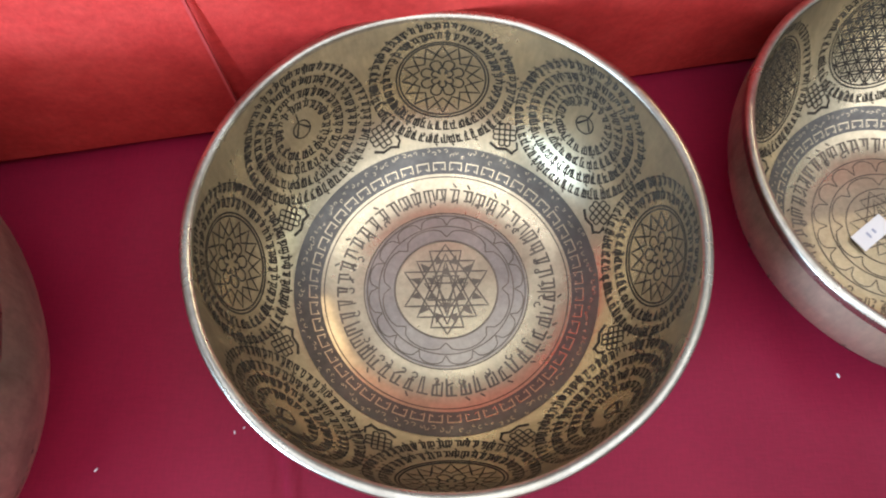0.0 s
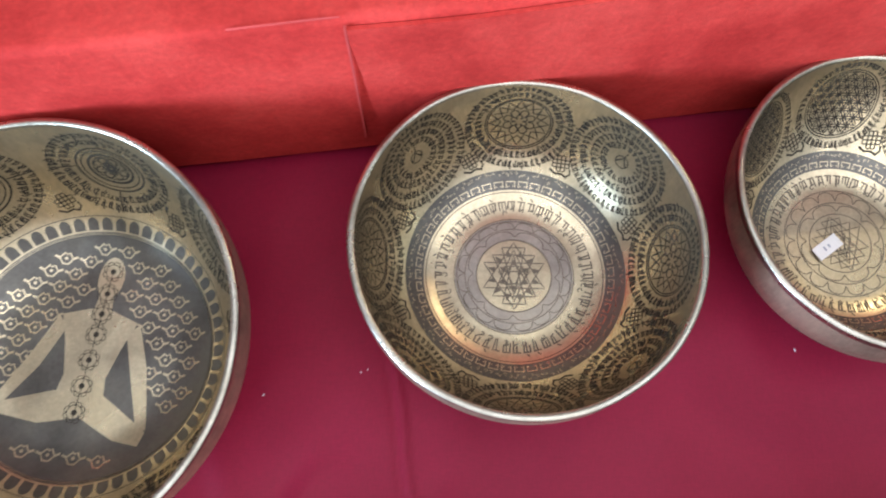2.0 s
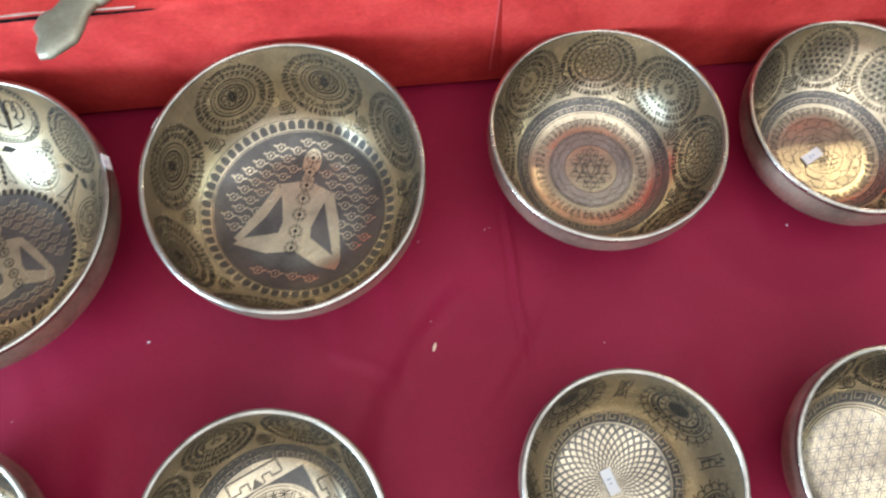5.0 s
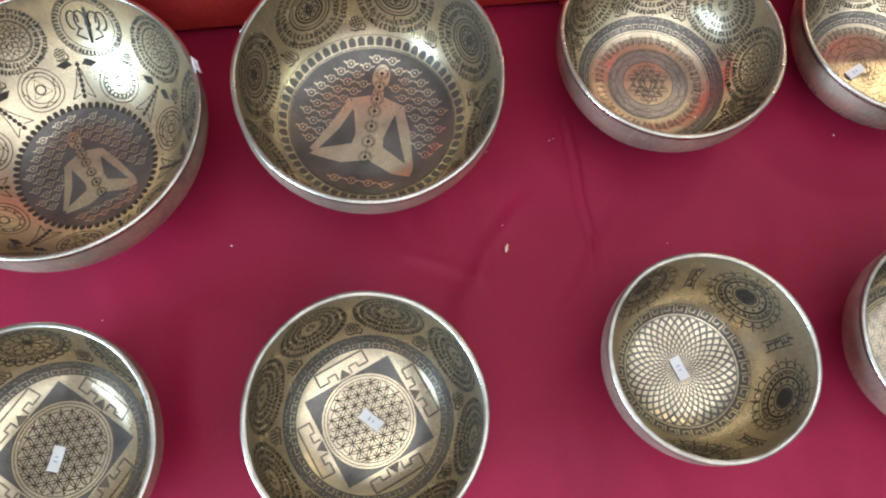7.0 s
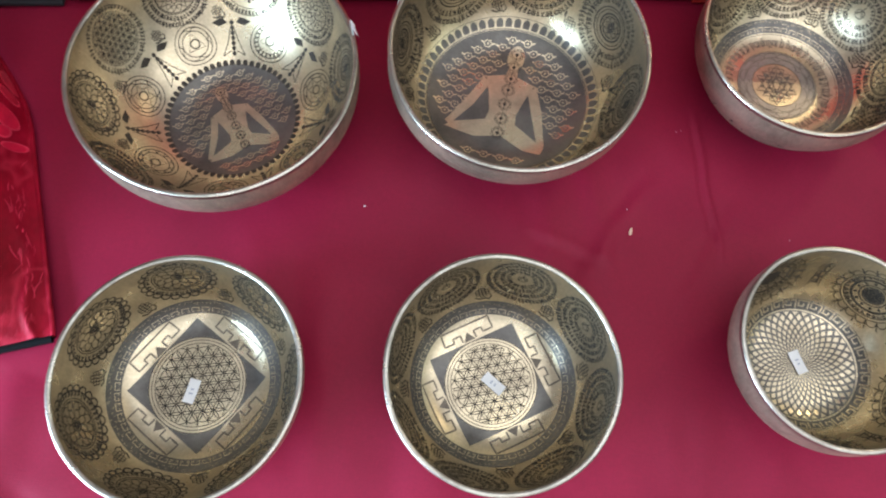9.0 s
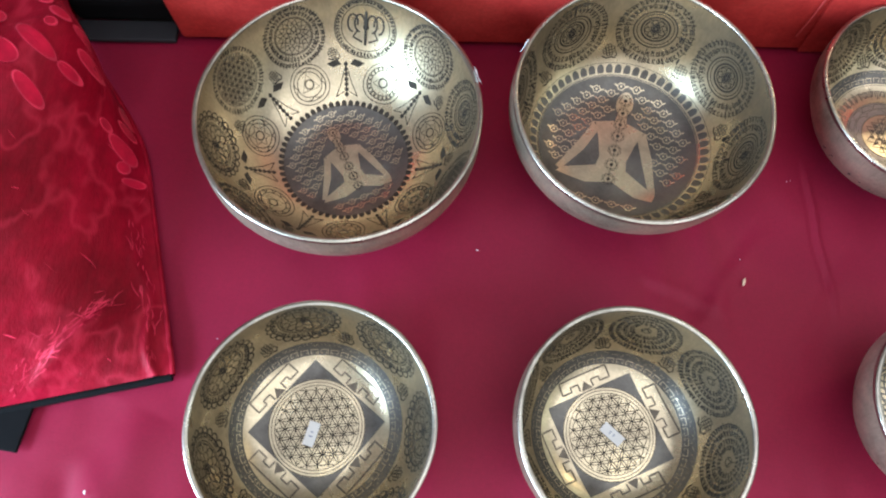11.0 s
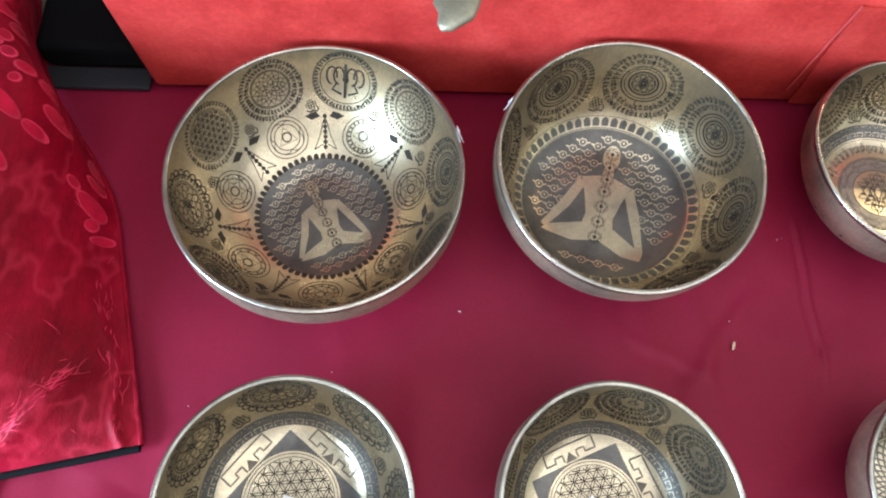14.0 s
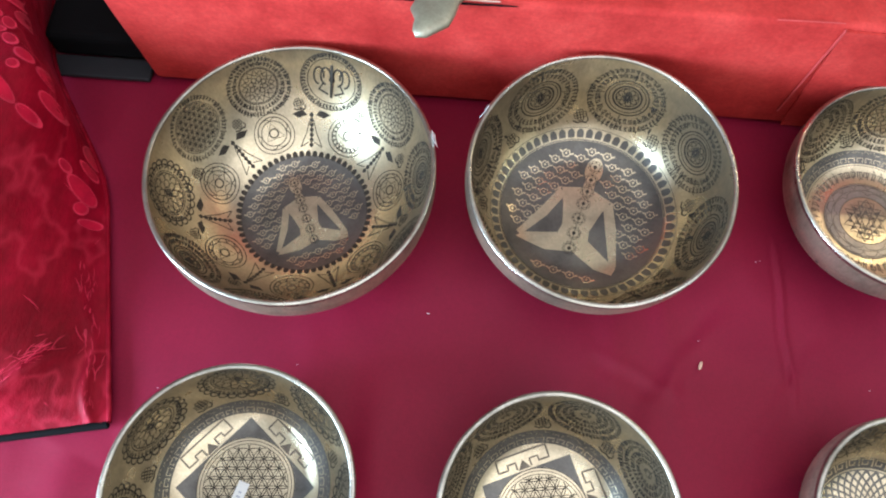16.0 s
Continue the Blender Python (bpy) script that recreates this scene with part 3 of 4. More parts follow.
def medallions(prof, kinds, first, n, q_in, lip=0.007, scale=0.97):
    """A row of n round medallions between the radius q_in and the lip, and knots between them."""
    s_in, s_out = prof.reach(q_in), prof.top - lip
    s0 = (s_in + s_out) / 2
    r = min((s_out - s_in) / 2, prof.at(s0) * math.pi / n * 0.98) * scale
    s0 = min(s0, s_in + r * 1.09)
    for i in range(n):
        a = radians(first + 360 * i / n)
        kind = kinds[i % len(kinds)]
        rnd = random.Random(i * 7 + n)
        stamp("medallion", lambda k: kind(k, rnd, r), prof, M_ETCH, (s0, a), "dark engraved round medallion")
    return s_in, s0, r


def knots(prof, first, n, s, size=0.0080):
    for i in range(n):
        stamp("knot_motif", lambda k: knot(k, size, 0.00078), prof, M_ETCH, (s, radians(first + 360 * i / n)), "dark engraved endless knot")


def flame_icon(ink, x, y, k, a=0.0):
    """A small lozenge flame with side curls."""
    pts = [(-0.5, 0), (-0.15, 0.42), (0.05, 0.3), (0.2, 0.45), (0.5, 0), (0.2, -0.42), (-0.2, -0.42)]
    ink.stroke(turn([(px * k, py * k) for px, py in pts], a, x, y), k * 0.13, True, 1, 1)
    ink.stroke(turn([(-0.85 * k, 0.12 * k), (-0.45 * k, 0)], a, x, y), k * 0.17, layer=1, step=1)
    ink.stroke(turn([(0.45 * k, 0), (0.85 * k, 0.2 * k)], a, x, y), k * 0.17, layer=1, step=1)
    ink.field(x, y, 0, k * 0.13, 1)


def seated_shape(ink, k, a, cx, cy):
    """A plain stepped shape: oval, tapering block, two slanting bars and a broad foot."""
    def poly(pts):
        ink.poly(turn([(x * k, y * k * 1.41) for x, y in pts], a, cx, cy), 2)
    poly([(0.16 * math.cos(t), 0.78 + 0.19 * math.sin(t)) for t in np.linspace(0, 6.28, 19)[:-1]])
    poly([(-0.09, 0.62), (0.09, 0.62), (0.11, 0.46), (-0.11, 0.46)])
    poly([(-0.46, 0.42), (-0.12, 0.50), (0.12, 0.50), (0.46, 0.42), (0.34, 0.18), (0.25, -0.08), (0.30, -0.3), (-0.30, -0.3), (-0.25, -0.08), (-0.34, 0.18)])
    poly([(-0.50, 0.41), (-0.36, 0.32), (-0.56, -0.04), (-0.90, -0.42), (-1.0, -0.38), (-0.70, 0.06)])
    poly([(0.50, 0.41), (0.36, 0.32), (0.54, -0.04), (0.76, -0.46), (0.88, -0.44), (0.70, 0.06)])
    poly([(-0.98, -0.46), (-0.86, -0.36), (-0.30, -0.22), (0.10, -0.28), (0.04, -0.42), (-0.40, -0.50)])
    poly([(-0.05, -0.26), (0.30, -0.22), (0.88, -0.46), (0.84, -0.58), (0.52, -0.56), (0.08, -0.42)])


def seated_marks(ink, k, a, cx, cy, w):
    """The dark discs in a row down the middle of the plain shape."""
    for i, y in enumerate((0.84, 0.64, 0.46, 0.28, 0.06, -0.16, -0.38)):
        x, yy = turn([(0.0, y * k * 1.41)], a, cx, cy)[0]
        ink.field(x, yy, 0, k * 0.035, 3)
        ink.ring(x, yy, k * 0.09, w, 3)
        petals(ink, x, yy, k * 0.09, k * 0.125, 8, w, 3)
    ink.stroke(turn([(0, 1.2 * k), (0, -0.6 * k)], a, cx, cy), w, layer=3)


def wheel_motif(ink, r, kind):
    w = 0.00085
    for k in (1.0, 0.82):
        ink.ring(0, 0, r * k, w)
    petals(ink, 0, 0, r * 0.62, r * 0.82, (4, 6, 10, 12, 16, 8, 20)[kind % 7], w)
    ink.ring(0, 0, r * 0.62, w)
    if kind % 2:
        ink.stroke(star_points(r * 0.55, r * 0.32, 6), w, True, step=1)
    else:
        ink.stroke(turn([(0, r * 0.52), (r * 0.45, -r * 0.26), (-r * 0.45, -r * 0.26)], 0.3 * kind), w, True, step=1)
    ink.ring(0, 0, r * 0.22, w * 1.6)


def spine_motif(ink, h):
    """Beads in a column between slanting lines, with a pair of leaves at the top."""
    w = 0.0009
    for i in range(7):
        ink.field(0, -h * 0.85 + h * 1.7 * i / 6, 0, h * 0.125)
    ink.stroke([(0, -h), (0, h)], w * 1.4)
    for sx in (-1, 1):
        ink.stroke([(sx * h * 0.12, h * 0.5), (sx * h * 0.3, -h * 0.2), (sx * h * 0.62, -h * 0.95)], w)
        ink.stroke([(sx * h * 0.62, -h * 0.95), (sx * h * 0.15, -h * 0.7)], w)
        ink.poly([(sx * h * 0.25, h * 0.85), (sx * h * 0.5, h * 1.15), (sx * h * 0.78, h * 1.08), (sx * h * 1.12, h * 0.95), (sx * h * 0.72, h * 0.70)])


def palace(prof, a0, q):
    """Flower of life in a dark square with four gates, on the floor."""
    R = prof.R
    r = 0.42 * R * q
    c = 0.62 * R * q

    def dark(k):
        k.poly(turn([(c, 0), (0, c), (-c, 0), (0, -c)], a0))
    stamp("square_field", dark, prof, M_ETCH_SOFT, None, "grey etched square")
    stamp("round_field", lambda k: k.field(0, 0, 0, r * 1.04, 1), prof, M_BRONZE)

    def lines(k):
        for t in (1.03, 0.97, 0.90):
            k.ring(0, 0, r * t, 0.0006, 2)
        flower_of_life(k, 0, 0, r * 0.89, r * 0.225, 0.00075, a0)
        for i in range(len(k.v)):
            k.v[i] = (k.v[i][0], k.v[i][1], 2)
    stamp("flower_pattern", lines, prof, M_ETCH, None, "dark engraved overlapping circles")

    for g in range(4):
        def gate(k):
            d = c * 0.7071
            half = [(0.02, 0.07), (0.09, 0.07), (0.09, 0.15), (0.045, 0.15), (0.045, 0.25), (0.17, 0.25)]
            pts = [(d + x * R, -y * R) for x, y in half] + [(d + x * R, y * R) for x, y in reversed(half)]
            k.stroke(turn(pts, a0 + math.pi / 4 + g * math.pi / 2), 0.0016, step=0.002)
            k.poly(turn([(d + 0.012 * R, -0.06 * R), (d + 0.10 * R, 0), (d + 0.012 * R, 0.06 * R)], a0 + math.pi / 4 + g * math.pi / 2))
        stamp("gate_motif", gate, prof, M_ETCH_MID)


def etched_band(prof, q0, q1, hooks, seed):
    """A grey etched band with hooks and scrolls left bright."""
    s0, s1 = prof.reach(q0), prof.reach(q1)
    rnd = random.Random(seed)
    stamp("etched_band", lambda k: k.field(0, 0, s0, s1), prof, M_ETCH_SOFT, None, "grey etched band")

    def bright(k):
        hook_ring(k, s0 + (s1 - s0) * 0.12, s0 + (s1 - s0) * 0.42, hooks, 0.00075)
        scroll_ring(k, rnd, s0 + (s1 - s0) * 0.6, s0 + (s1 - s0) * 0.9, hooks * 3, 0.00035)
    stamp("band_pattern", bright, prof, M_BRONZE)


def outside_marks(prof, n, seed):
    """Worn dark engraving low on the outside wall."""
    rnd = random.Random(seed)
    R, H = prof.R, prof.H
    verts, faces = [], []
    for i in range(n):
        for q in range(14):
            th = 2 * math.pi * (i + rnd.uniform(0.1, 0.9)) / n
            z = H * rnd.uniform(0.32, 0.6)
            dth, dz = rnd.uniform(0.004, 0.02), rnd.uniform(0.0012, 0.004)
            k = len(verts)
            for t, h in ((th - dth, z - dz), (th + dth, z - dz * 0.4), (th + dth * 0.8, z + dz), (th - dth * 0.6, z + dz * 0.7)):
                c = 1 - h / H
                r = R * prof.outline(c) * float(prof.swell(t, h)) + 0.0005
                px, py = r * math.cos(t), r * math.sin(t)
                verts.append((px + prof.lean[0] * c, py + prof.lean[1] * c, prof.tip(px, py, h)))
            faces.append((k, k + 1, k + 2, k + 3))
    tagged(part("outside_engraving", mesh_from("outside_engraving", verts, faces, M_ETCH), prof.shell, "worn dark engraving"), "worn dark engraving", kind="stuff")


# ---- the eight bowls ----
BOWLS = {  # x, y, R, H, flat part, curve a, curve b, shift of the foot from the lip, oval shape, slope of the lip
    "C": (0.0066, 0.1385, 0.1006, 0.0845, 0.42, 1.9, 2.5, (0.0, 0.001), (0.001, 0.0006), (-0.008, -0.002)),
    "B": (-0.2558, 0.0692, 0.1150, 0.1030, 0.45, 2.0, 2.6, (-0.004, 0.006), (-0.0133, -0.0044), (-0.007, 0.0435)),
    "A": (-0.5144, 0.0119, 0.1248, 0.0952, 0.34, 1.75, 1.7, (-0.0015, -0.004), (0.0, 0.0), (-0.002, -0.004)),
    "A2": (-0.4732, -0.2510, 0.0942, 0.0886, 0.46, 2.0, 2.4, (-0.0095, 0.007), (-0.001, 0.001), (-0.004, 0.003)),
    "B2": (-0.2331, -0.2071, 0.0912, 0.0881, 0.46, 2.0, 2.4, (-0.003, 0.004), (-0.0092, -0.0033), (-0.003, 0.004)),
    "C2": (0.0272, -0.1454, 0.0816, 0.0862, 0.45, 2.0, 2.3, (0.0, 0.002), (0.001, 0.0), (-0.005, 0.003)),
    "D": (0.2296, 0.1832, 0.0960, 0.0678, 0.40, 1.9, 2.0, (-0.005, -0.011), (0.0, 0.0), (0.0, -0.002)),
    "D2": (0.2327, -0.1145, 0.0861, 0.0810, 0.45, 2.0, 2.3, (0.0, 0.0), (0.0, 0.0), (0.0, 0.0)),
}


def bowl_yantra():
    base, p = singing_bowl(*BOWLS["C"], "bronze singing bowl engraved with a triangle star, against the red box", 1)
    R = p.R
    rnd = random.Random(3)
    stamp("star_field", lambda k: k.field(0, 0, 0.245 * R, 0.385 * R), p, M_ETCH_PALE, None, "pale grey etched ring")

    def star(k):
        yantra(k, 0, 0, 0.225 * R, 0.0008, 0.03, 1)
        k.ring(0, 0, 0.245 * R, 0.0009, 1)
        for i in range(12):
            k.poly(turn([(0.13 * R, -0.02 * R), (0.18 * R, 0), (0.13 * R, 0.02 * R)], i * math.pi / 6 + 0.26))
        for i in range(6):
            k.poly(turn([(0.07 * R, -0.02 * R), (0.11 * R, 0), (0.07 * R, 0.02 * R)], i * math.pi / 3 + 0.52))
    stamp("yantra_star", star, p, M_ETCH_MID, None, "dark engraved interlocked triangles")

    def rings(k):
        petals(k, 0, 0, 0.265 * R, 0.31 * R, 8, 0.0006, 1)
        petals(k, 0, 0, 0.325 * R, 0.37 * R, 16, 0.0006, 1)
        for q in (0.32, 0.375, 0.39):
            k.ring(0, 0, q * R, 0.0006, 1)
    stamp("petal_band", rings, p, M_ETCH_MID)
    stamp("script_band", lambda k: (script_ring(k, rnd, 0, 0, 0.475 * R, 0.08 * R, 0.062 * R, 0.0009), k.ring(0, 0, p.reach(0.575), 0.0006)), p, M_ETCH_MID, None, "dark engraved lettering ring")
    etched_band(p, 0.59, 0.705, 48, 5)
    s_in, s0, r = medallions(p, (med_star, med_script), 91.5, 8, 0.715, 0.003, 1.0)
    knots(p, 69, 8, s_in + 0.010)
    return base, p


def bowl_flames(key, label, a, disc, figure, shift):
    """A dark disc of bright flames round a plain seated shape."""
    base, p = singing_bowl(*BOWLS[key], label, 5)
    R = p.R
    d = disc * R
    stamp("dark_disc", lambda k: k.field(0, 0, 0, p.reach(disc)), p, M_ETCH_SOFT, None, "grey etched disc")
    cx, cy = turn([(0, shift)], a)[0]

    for j in range(-8, 9):
        for i in range(-6, 7):
            x, y = (i + (0.5 if j % 2 else 0)) * 0.205 * d, j * 0.122 * d + 0.03 * d
            lx, ly = x / figure, (y - shift) / figure / 1.41
            if math.hypot(x, y) > 0.91 * d or (-0.64 < ly < 1.10 and abs(lx) < 1.06 - 0.72 * max(0, ly + 0.42)):
                continue
            fx, fy = turn([(x, y)], a)[0]
            stamp("flame_motif", lambda k: flame_icon(k, fx, fy, 0.112 * d, a), p, M_BRONZE)
    stamp("plain_shape", lambda k: seated_shape(k, figure, a, cx, cy), p, M_BRONZE, None, "bright plain stepped shape left in the metal")
    stamp("disc_column", lambda k: seated_marks(k, figure, a, cx, cy, 0.0005), p, M_ETCH)
    return base, p


def arch_row(k, s0, s1, n, w):
    for i in range(n):
        a, st = 2 * math.pi * i / n, 2 * math.pi / n
        out = []
        for t, q in ((0.12, 0.0), (0.12, 0.6), (0.22, 0.85), (0.4, 1), (0.6, 1), (0.78, 0.85), (0.88, 0.6), (0.88, 0.0)):
            rr = s0 + (s1 - s0) * q
            out.append((rr * math.cos(a + st * t), rr * math.sin(a + st * t)))
        k.poly(out)


def bowl_large_disc():
    base, p = bowl_flames("B", "wide bronze singing bowl engraved with a dark disc of flames", radians(-5), 0.672, 0.053, -0.0086)

    def arches(k):
        s0, s1 = p.reach(0.695), p.reach(0.755)
        arch_row(k, s0, s1, 58, 0.0005)
        k.ring(0, 0, s0 - 0.0016, 0.0007)
        k.ring(0, 0, p.reach(0.672) + 0.0006, 0.0006)
        k.ring(0, 0, s1 + 0.0012, 0.0006)
    stamp("arch_band", arches, p, M_ETCH_SOFT, None, "row of small grey arches")
    s_in, s0, r = medallions(p, (med_wheel,), 82.5, 8, 0.77, 0.002, 0.90)
    knots(p, 104, 8, s_in + 0.012, 0.0084)
    return base, p


def bowl_small_disc():
    base, p = bowl_flames("A", "largest bronze singing bowl engraved with wheels, beside the velvet bag", radians(36), 0.485, 0.037, -0.0091)
    stamp("tooth_band", lambda k: arch_row(k, p.reach(0.475), p.reach(0.52), 60, 0.0005), p, M_ETCH)
    for i in range(7):
        a = radians(102.4 + 360 * (i + 0.5) / 7)
        stamp("wheel_motif", lambda k: wheel_motif(k, 0.0195, i), p, M_ETCH, (p.reach(0.668), a), "dark engraved wheel")
        stamp("spine_motif", lambda k: spine_motif(k, 0.0170), p, M_ETCH, (p.reach(0.655), radians(102.4 + 360 * i / 7)), "dark engraved beaded column")
    s_in, s0, r = medallions(p, (med_ornament, med_star, med_flower, med_lotus, med_wheel, med_star, med_lotus, med_flower, med_wheel, med_star), 91.5, 10, 0.770, 0.002, 0.96)
    knots(p, 109.5, 10, s_in + 0.006, 0.0066)
    return base, p


def bowl_palace(key, label, a0, med, first, n):
    base, p = singing_bowl(*BOWLS[key], label, 9 + len(key) + int(a0))
    palace(p, radians(a0), 1.0)
    etched_band(p, 0.655, 0.765, 46, int(a0))
    s_in, s0, r = medallions(p, (med,), first, n, 0.775, 0.003, 0.94)
    knots(p, first + 180 / n, n, s_in + 0.009)
    return base, p


def bowl_lattice():
    base, p = singing_bowl(*BOWLS["C2"], "small bronze singing bowl engraved with a spiral lattice and key border", 21)
    q = p.reach(0.59)
    stamp("lattice_field", lambda k: k.field(0, 0, 0, q), p, M_ETCH_SOFT, None, "grey etched disc")

    def cells(k):
        n = 36
        rows = 14
        for j in range(rows):
            r0, r1, r2 = [q * 0.05 + q * 0.93 * ((j + t) / rows) ** 1.55 for t in (0.26, 1.0, 1.62)]
            for i in range(n):
                a = 2 * math.pi * (i + 0.5 * (j % 2)) / n
                h = math.pi / n * 0.64
                k.poly([(r0 * math.cos(a), r0 * math.sin(a)), (r1 * math.cos(a + h), r1 * math.sin(a + h)), (min(r2, q * 0.98) * math.cos(a), min(r2, q * 0.98) * math.sin(a)), (r1 * math.cos(a - h), r1 * math.sin(a - h))], 1)
    stamp("lattice_pattern", cells, p, M_BRONZE, None, "bright lozenges of the spiral lattice")
    s0, s1 = p.reach(0.605), p.reach(0.70)
    stamp("key_field", lambda k: k.field(0, 0, s0, s1), p, M_ETCH_SOFT, None, "grey etched border")
    stamp("key_pattern", lambda k: key_ring(k, s0 + 0.0010, s1 - 0.0010, 30, 0.0015, 1), p, M_BRONZE)
    s_in, sm, r = medallions(p, (med_sun,), 53, 5, 0.715, 0.004, 0.90)
    for i in range(5):
        rnd = random.Random(i)

        def block(k):
            h = 0.016
            k.stroke([(-0.0045, -h), (-0.0035, -h * 0.3), (-0.0045, h)], 0.0009)
            k.stroke([(0.0045, -h), (0.0035, -h * 0.3), (0.0045, h)], 0.0009)
            for j in range(4):
                y = -h * 0.75 + j * h * 0.5
                k.stroke([(-0.003, y), (0.003, y)], 0.0016)
                k.stroke([(rnd.uniform(-0.002, 0.002), y), (rnd.uniform(-0.002, 0.002), y + h * 0.42)], 0.0014)
                k.stroke([(-0.003, y + h * 0.2), (rnd.uniform(-0.001, 0.003), y + h * 0.2)], 0.0010)
        stamp("script_column", block, p, M_ETCH, (sm - 0.003, radians(53 + 360 * (i + 0.5) / 5)), "dark engraved column of lettering")
    return base, p


def bowl_line_yantra():
    base, p = singing_bowl(*BOWLS["D"], "bright bronze singing bowl with a line-engraved yantra floor", 31)
    R = p.R
    rnd = random.Random(8)

    def lines(k):
        yantra(k, 0, 0, 0.205 * R, 0.0006, 0.3)
        k.ring(0, 0, 0.215 * R, 0.0006)
        petals(k, 0, 0, 0.235 * R, 0.29 * R, 8, 0.0006)
        k.ring(0, 0, 0.30 * R, 0.0006)
        petals(k, 0, 0, 0.315 * R, 0.38 * R, 16, 0.0006)
        k.ring(0, 0, 0.39 * R, 0.0006)
    stamp("yantra_pattern", lines, p, M_ETCH_MID, None, "fine engraved triangles and petals")
    stamp("script_band", lambda k: script_ring(k, rnd, 0, 0, 0.465 * R, 0.075 * R, 0.062 * R, 0.0009), p, M_ETCH_MID, None, "dark engraved lettering ring")
    etched_band(p, 0.545, 0.655, 46, 12)
    s_in, s0, r = medallions(p, (med_flower,), 95, 8, 0.67, 0.003, 1.0)
    knots(p, 72.5, 8, s_in + 0.009)
    return base, p


def bowl_flower_floor():
    base, p = singing_bowl(*BOWLS["D2"], "bronze singing bowl with a pale flower-of-life floor and key border", 41)
    stamp("flower_pattern", lambda k: flower_of_life(k, 0, 0, p.reach(0.56), 0.0105, 0.0007, 0.2), p, M_ETCH_PALE, None, "grey engraved overlapping circles")
    stamp("ring_lines", lambda k: [k.ring(0, 0, p.reach(t), 0.0007) for t in (0.57, 0.595)], p, M_ETCH)
    s0, s1 = p.reach(0.62), p.reach(0.72)
    stamp("key_field", lambda k: k.field(0, 0, s0, s1), p, M_ETCH_SOFT, None, "grey etched border")
    stamp("key_pattern", lambda k: key_ring(k, s0 + 0.0012, s1 - 0.0012, 30, 0.0011, 1), p, M_BRONZE)
    s_in, sm, r = medallions(p, (med_flower,), 80, 8, 0.74, 0.005)
    knots(p, 102.5, 8, s_in + 0.008)
    return base, p


made = {
    "C": bowl_yantra(), "B": bowl_large_disc(), "A": bowl_small_disc(),
    "A2": bowl_palace("A2", "bronze singing bowl with a palace square floor and petalled medallions", 15, med_lotus, 161.5, 7),
    "B2": bowl_palace("B2", "dark bronze singing bowl with a palace square floor and script medallions", 79, med_script, 38, 8),
    "C2": bowl_lattice(), "D": bowl_line_yantra(), "D2": bowl_flower_floor(),
}
for i, (b, p) in enumerate(made.values()):
    outside_marks(p, 8, i)

# ---- ceiling lamps ----
for sx, sy in SPOTS:
    spot = tagged(new("ceiling_spot"), "small dark round ceiling spot lamp, lit", "spot lamp", "ceiling spots")
    spot.location = (sx, sy, Z1)
    bm = bmesh.new()
    bmesh.ops.create_cone(bm, cap_ends=True, segments=24, radius1=0.07, radius2=0.055, depth=0.085, matrix=Matrix.Translation((0, 0, -0.0425)))
    part("housing", mesh_bm("housing", bm, M_DARK), spot)

# ---- red box behind the bowls ----
ANG = math.atan(0.18)
BOX = Matrix.Translation((-0.718, 0.117, 0)) @ Matrix.Rotation(ANG, 4, "Z")   # local x runs along its front, from the left corner
BOX_H, BOX_D, BOX_L, SEAM = 0.168, 0.34, 1.45, 0.632
red_box = tagged(new("red_box"), "red flocked paper-covered box, scuffed edges, behind the bowls", "box")
red_box.matrix_world = BOX


def sag(x, y, z):
    """The box leans out a little at the top, and its edges are soft and uneven."""
    lean = -0.013 * z / BOX_H if y < BOX_D / 2 else 0
    n = noise.noise((x * 7, y * 7, z * 7)) * 0.0016 + noise.noise((x * 23, y * 23, z * 23)) * 0.0006
    return Vector((x, y + lean + n * 0.8, z + (n if z > 0.02 else 0)))


bm = box_bm(0, BOX_L, 0, BOX_D, 0, BOX_H, 0.006, 3)
bmesh.ops.bisect_plane(bm, geom=bm.verts[:] + bm.edges[:] + bm.faces[:], plane_co=(0, 0, 0.06), plane_no=(0, 0, 1))
for k in range(1, 72):
    bmesh.ops.bisect_plane(bm, geom=bm.verts[:] + bm.edges[:] + bm.faces[:], plane_co=(BOX_L * k / 72, 0, 0), plane_no=(1, 0, 0))
for k in range(1, 5):
    bmesh.ops.bisect_plane(bm, geom=bm.verts[:] + bm.edges[:] + bm.faces[:], plane_co=(0, 0.03 * k, 0), plane_no=(0, 1, 0))
for v in bm.verts:
    v.co = sag(*v.co)
part("body", mesh_bm("body", bm, M_RED, True), red_box)


def front_sheet(name, x0, x1, z0, z1, mat, lift, thick, slant=0.0, label=""):
    """A thin sheet pasted on the front of the box."""
    n = 24
    bm = bmesh.new()
    rows = []
    for i in range(n + 1):
        x = x0 + (x1 - x0) * i / n
        col = []
        for j in range(7):
            z = z0 + (z1 - z0) * j / 6
            p = sag(x + slant * (j / 6 - 1) * (1 - i / n), 0.0, z)
            col.append(bm.verts.new(p + Vector((0, -lift, 0))))
        rows.append(col)
    for a, b in zip(rows, rows[1:]):
        for j in range(6):
            bm.faces.new((a[j], b[j], b[j + 1], a[j + 1]))
    ret = bmesh.ops.extrude_face_region(bm, geom=bm.faces[:])
    for v in [g for g in ret["geom"] if isinstance(g, bmesh.types.BMVert)]:
        v.co.y += thick
    return part(name, mesh_bm(name, bm, mat, False), red_box, label)


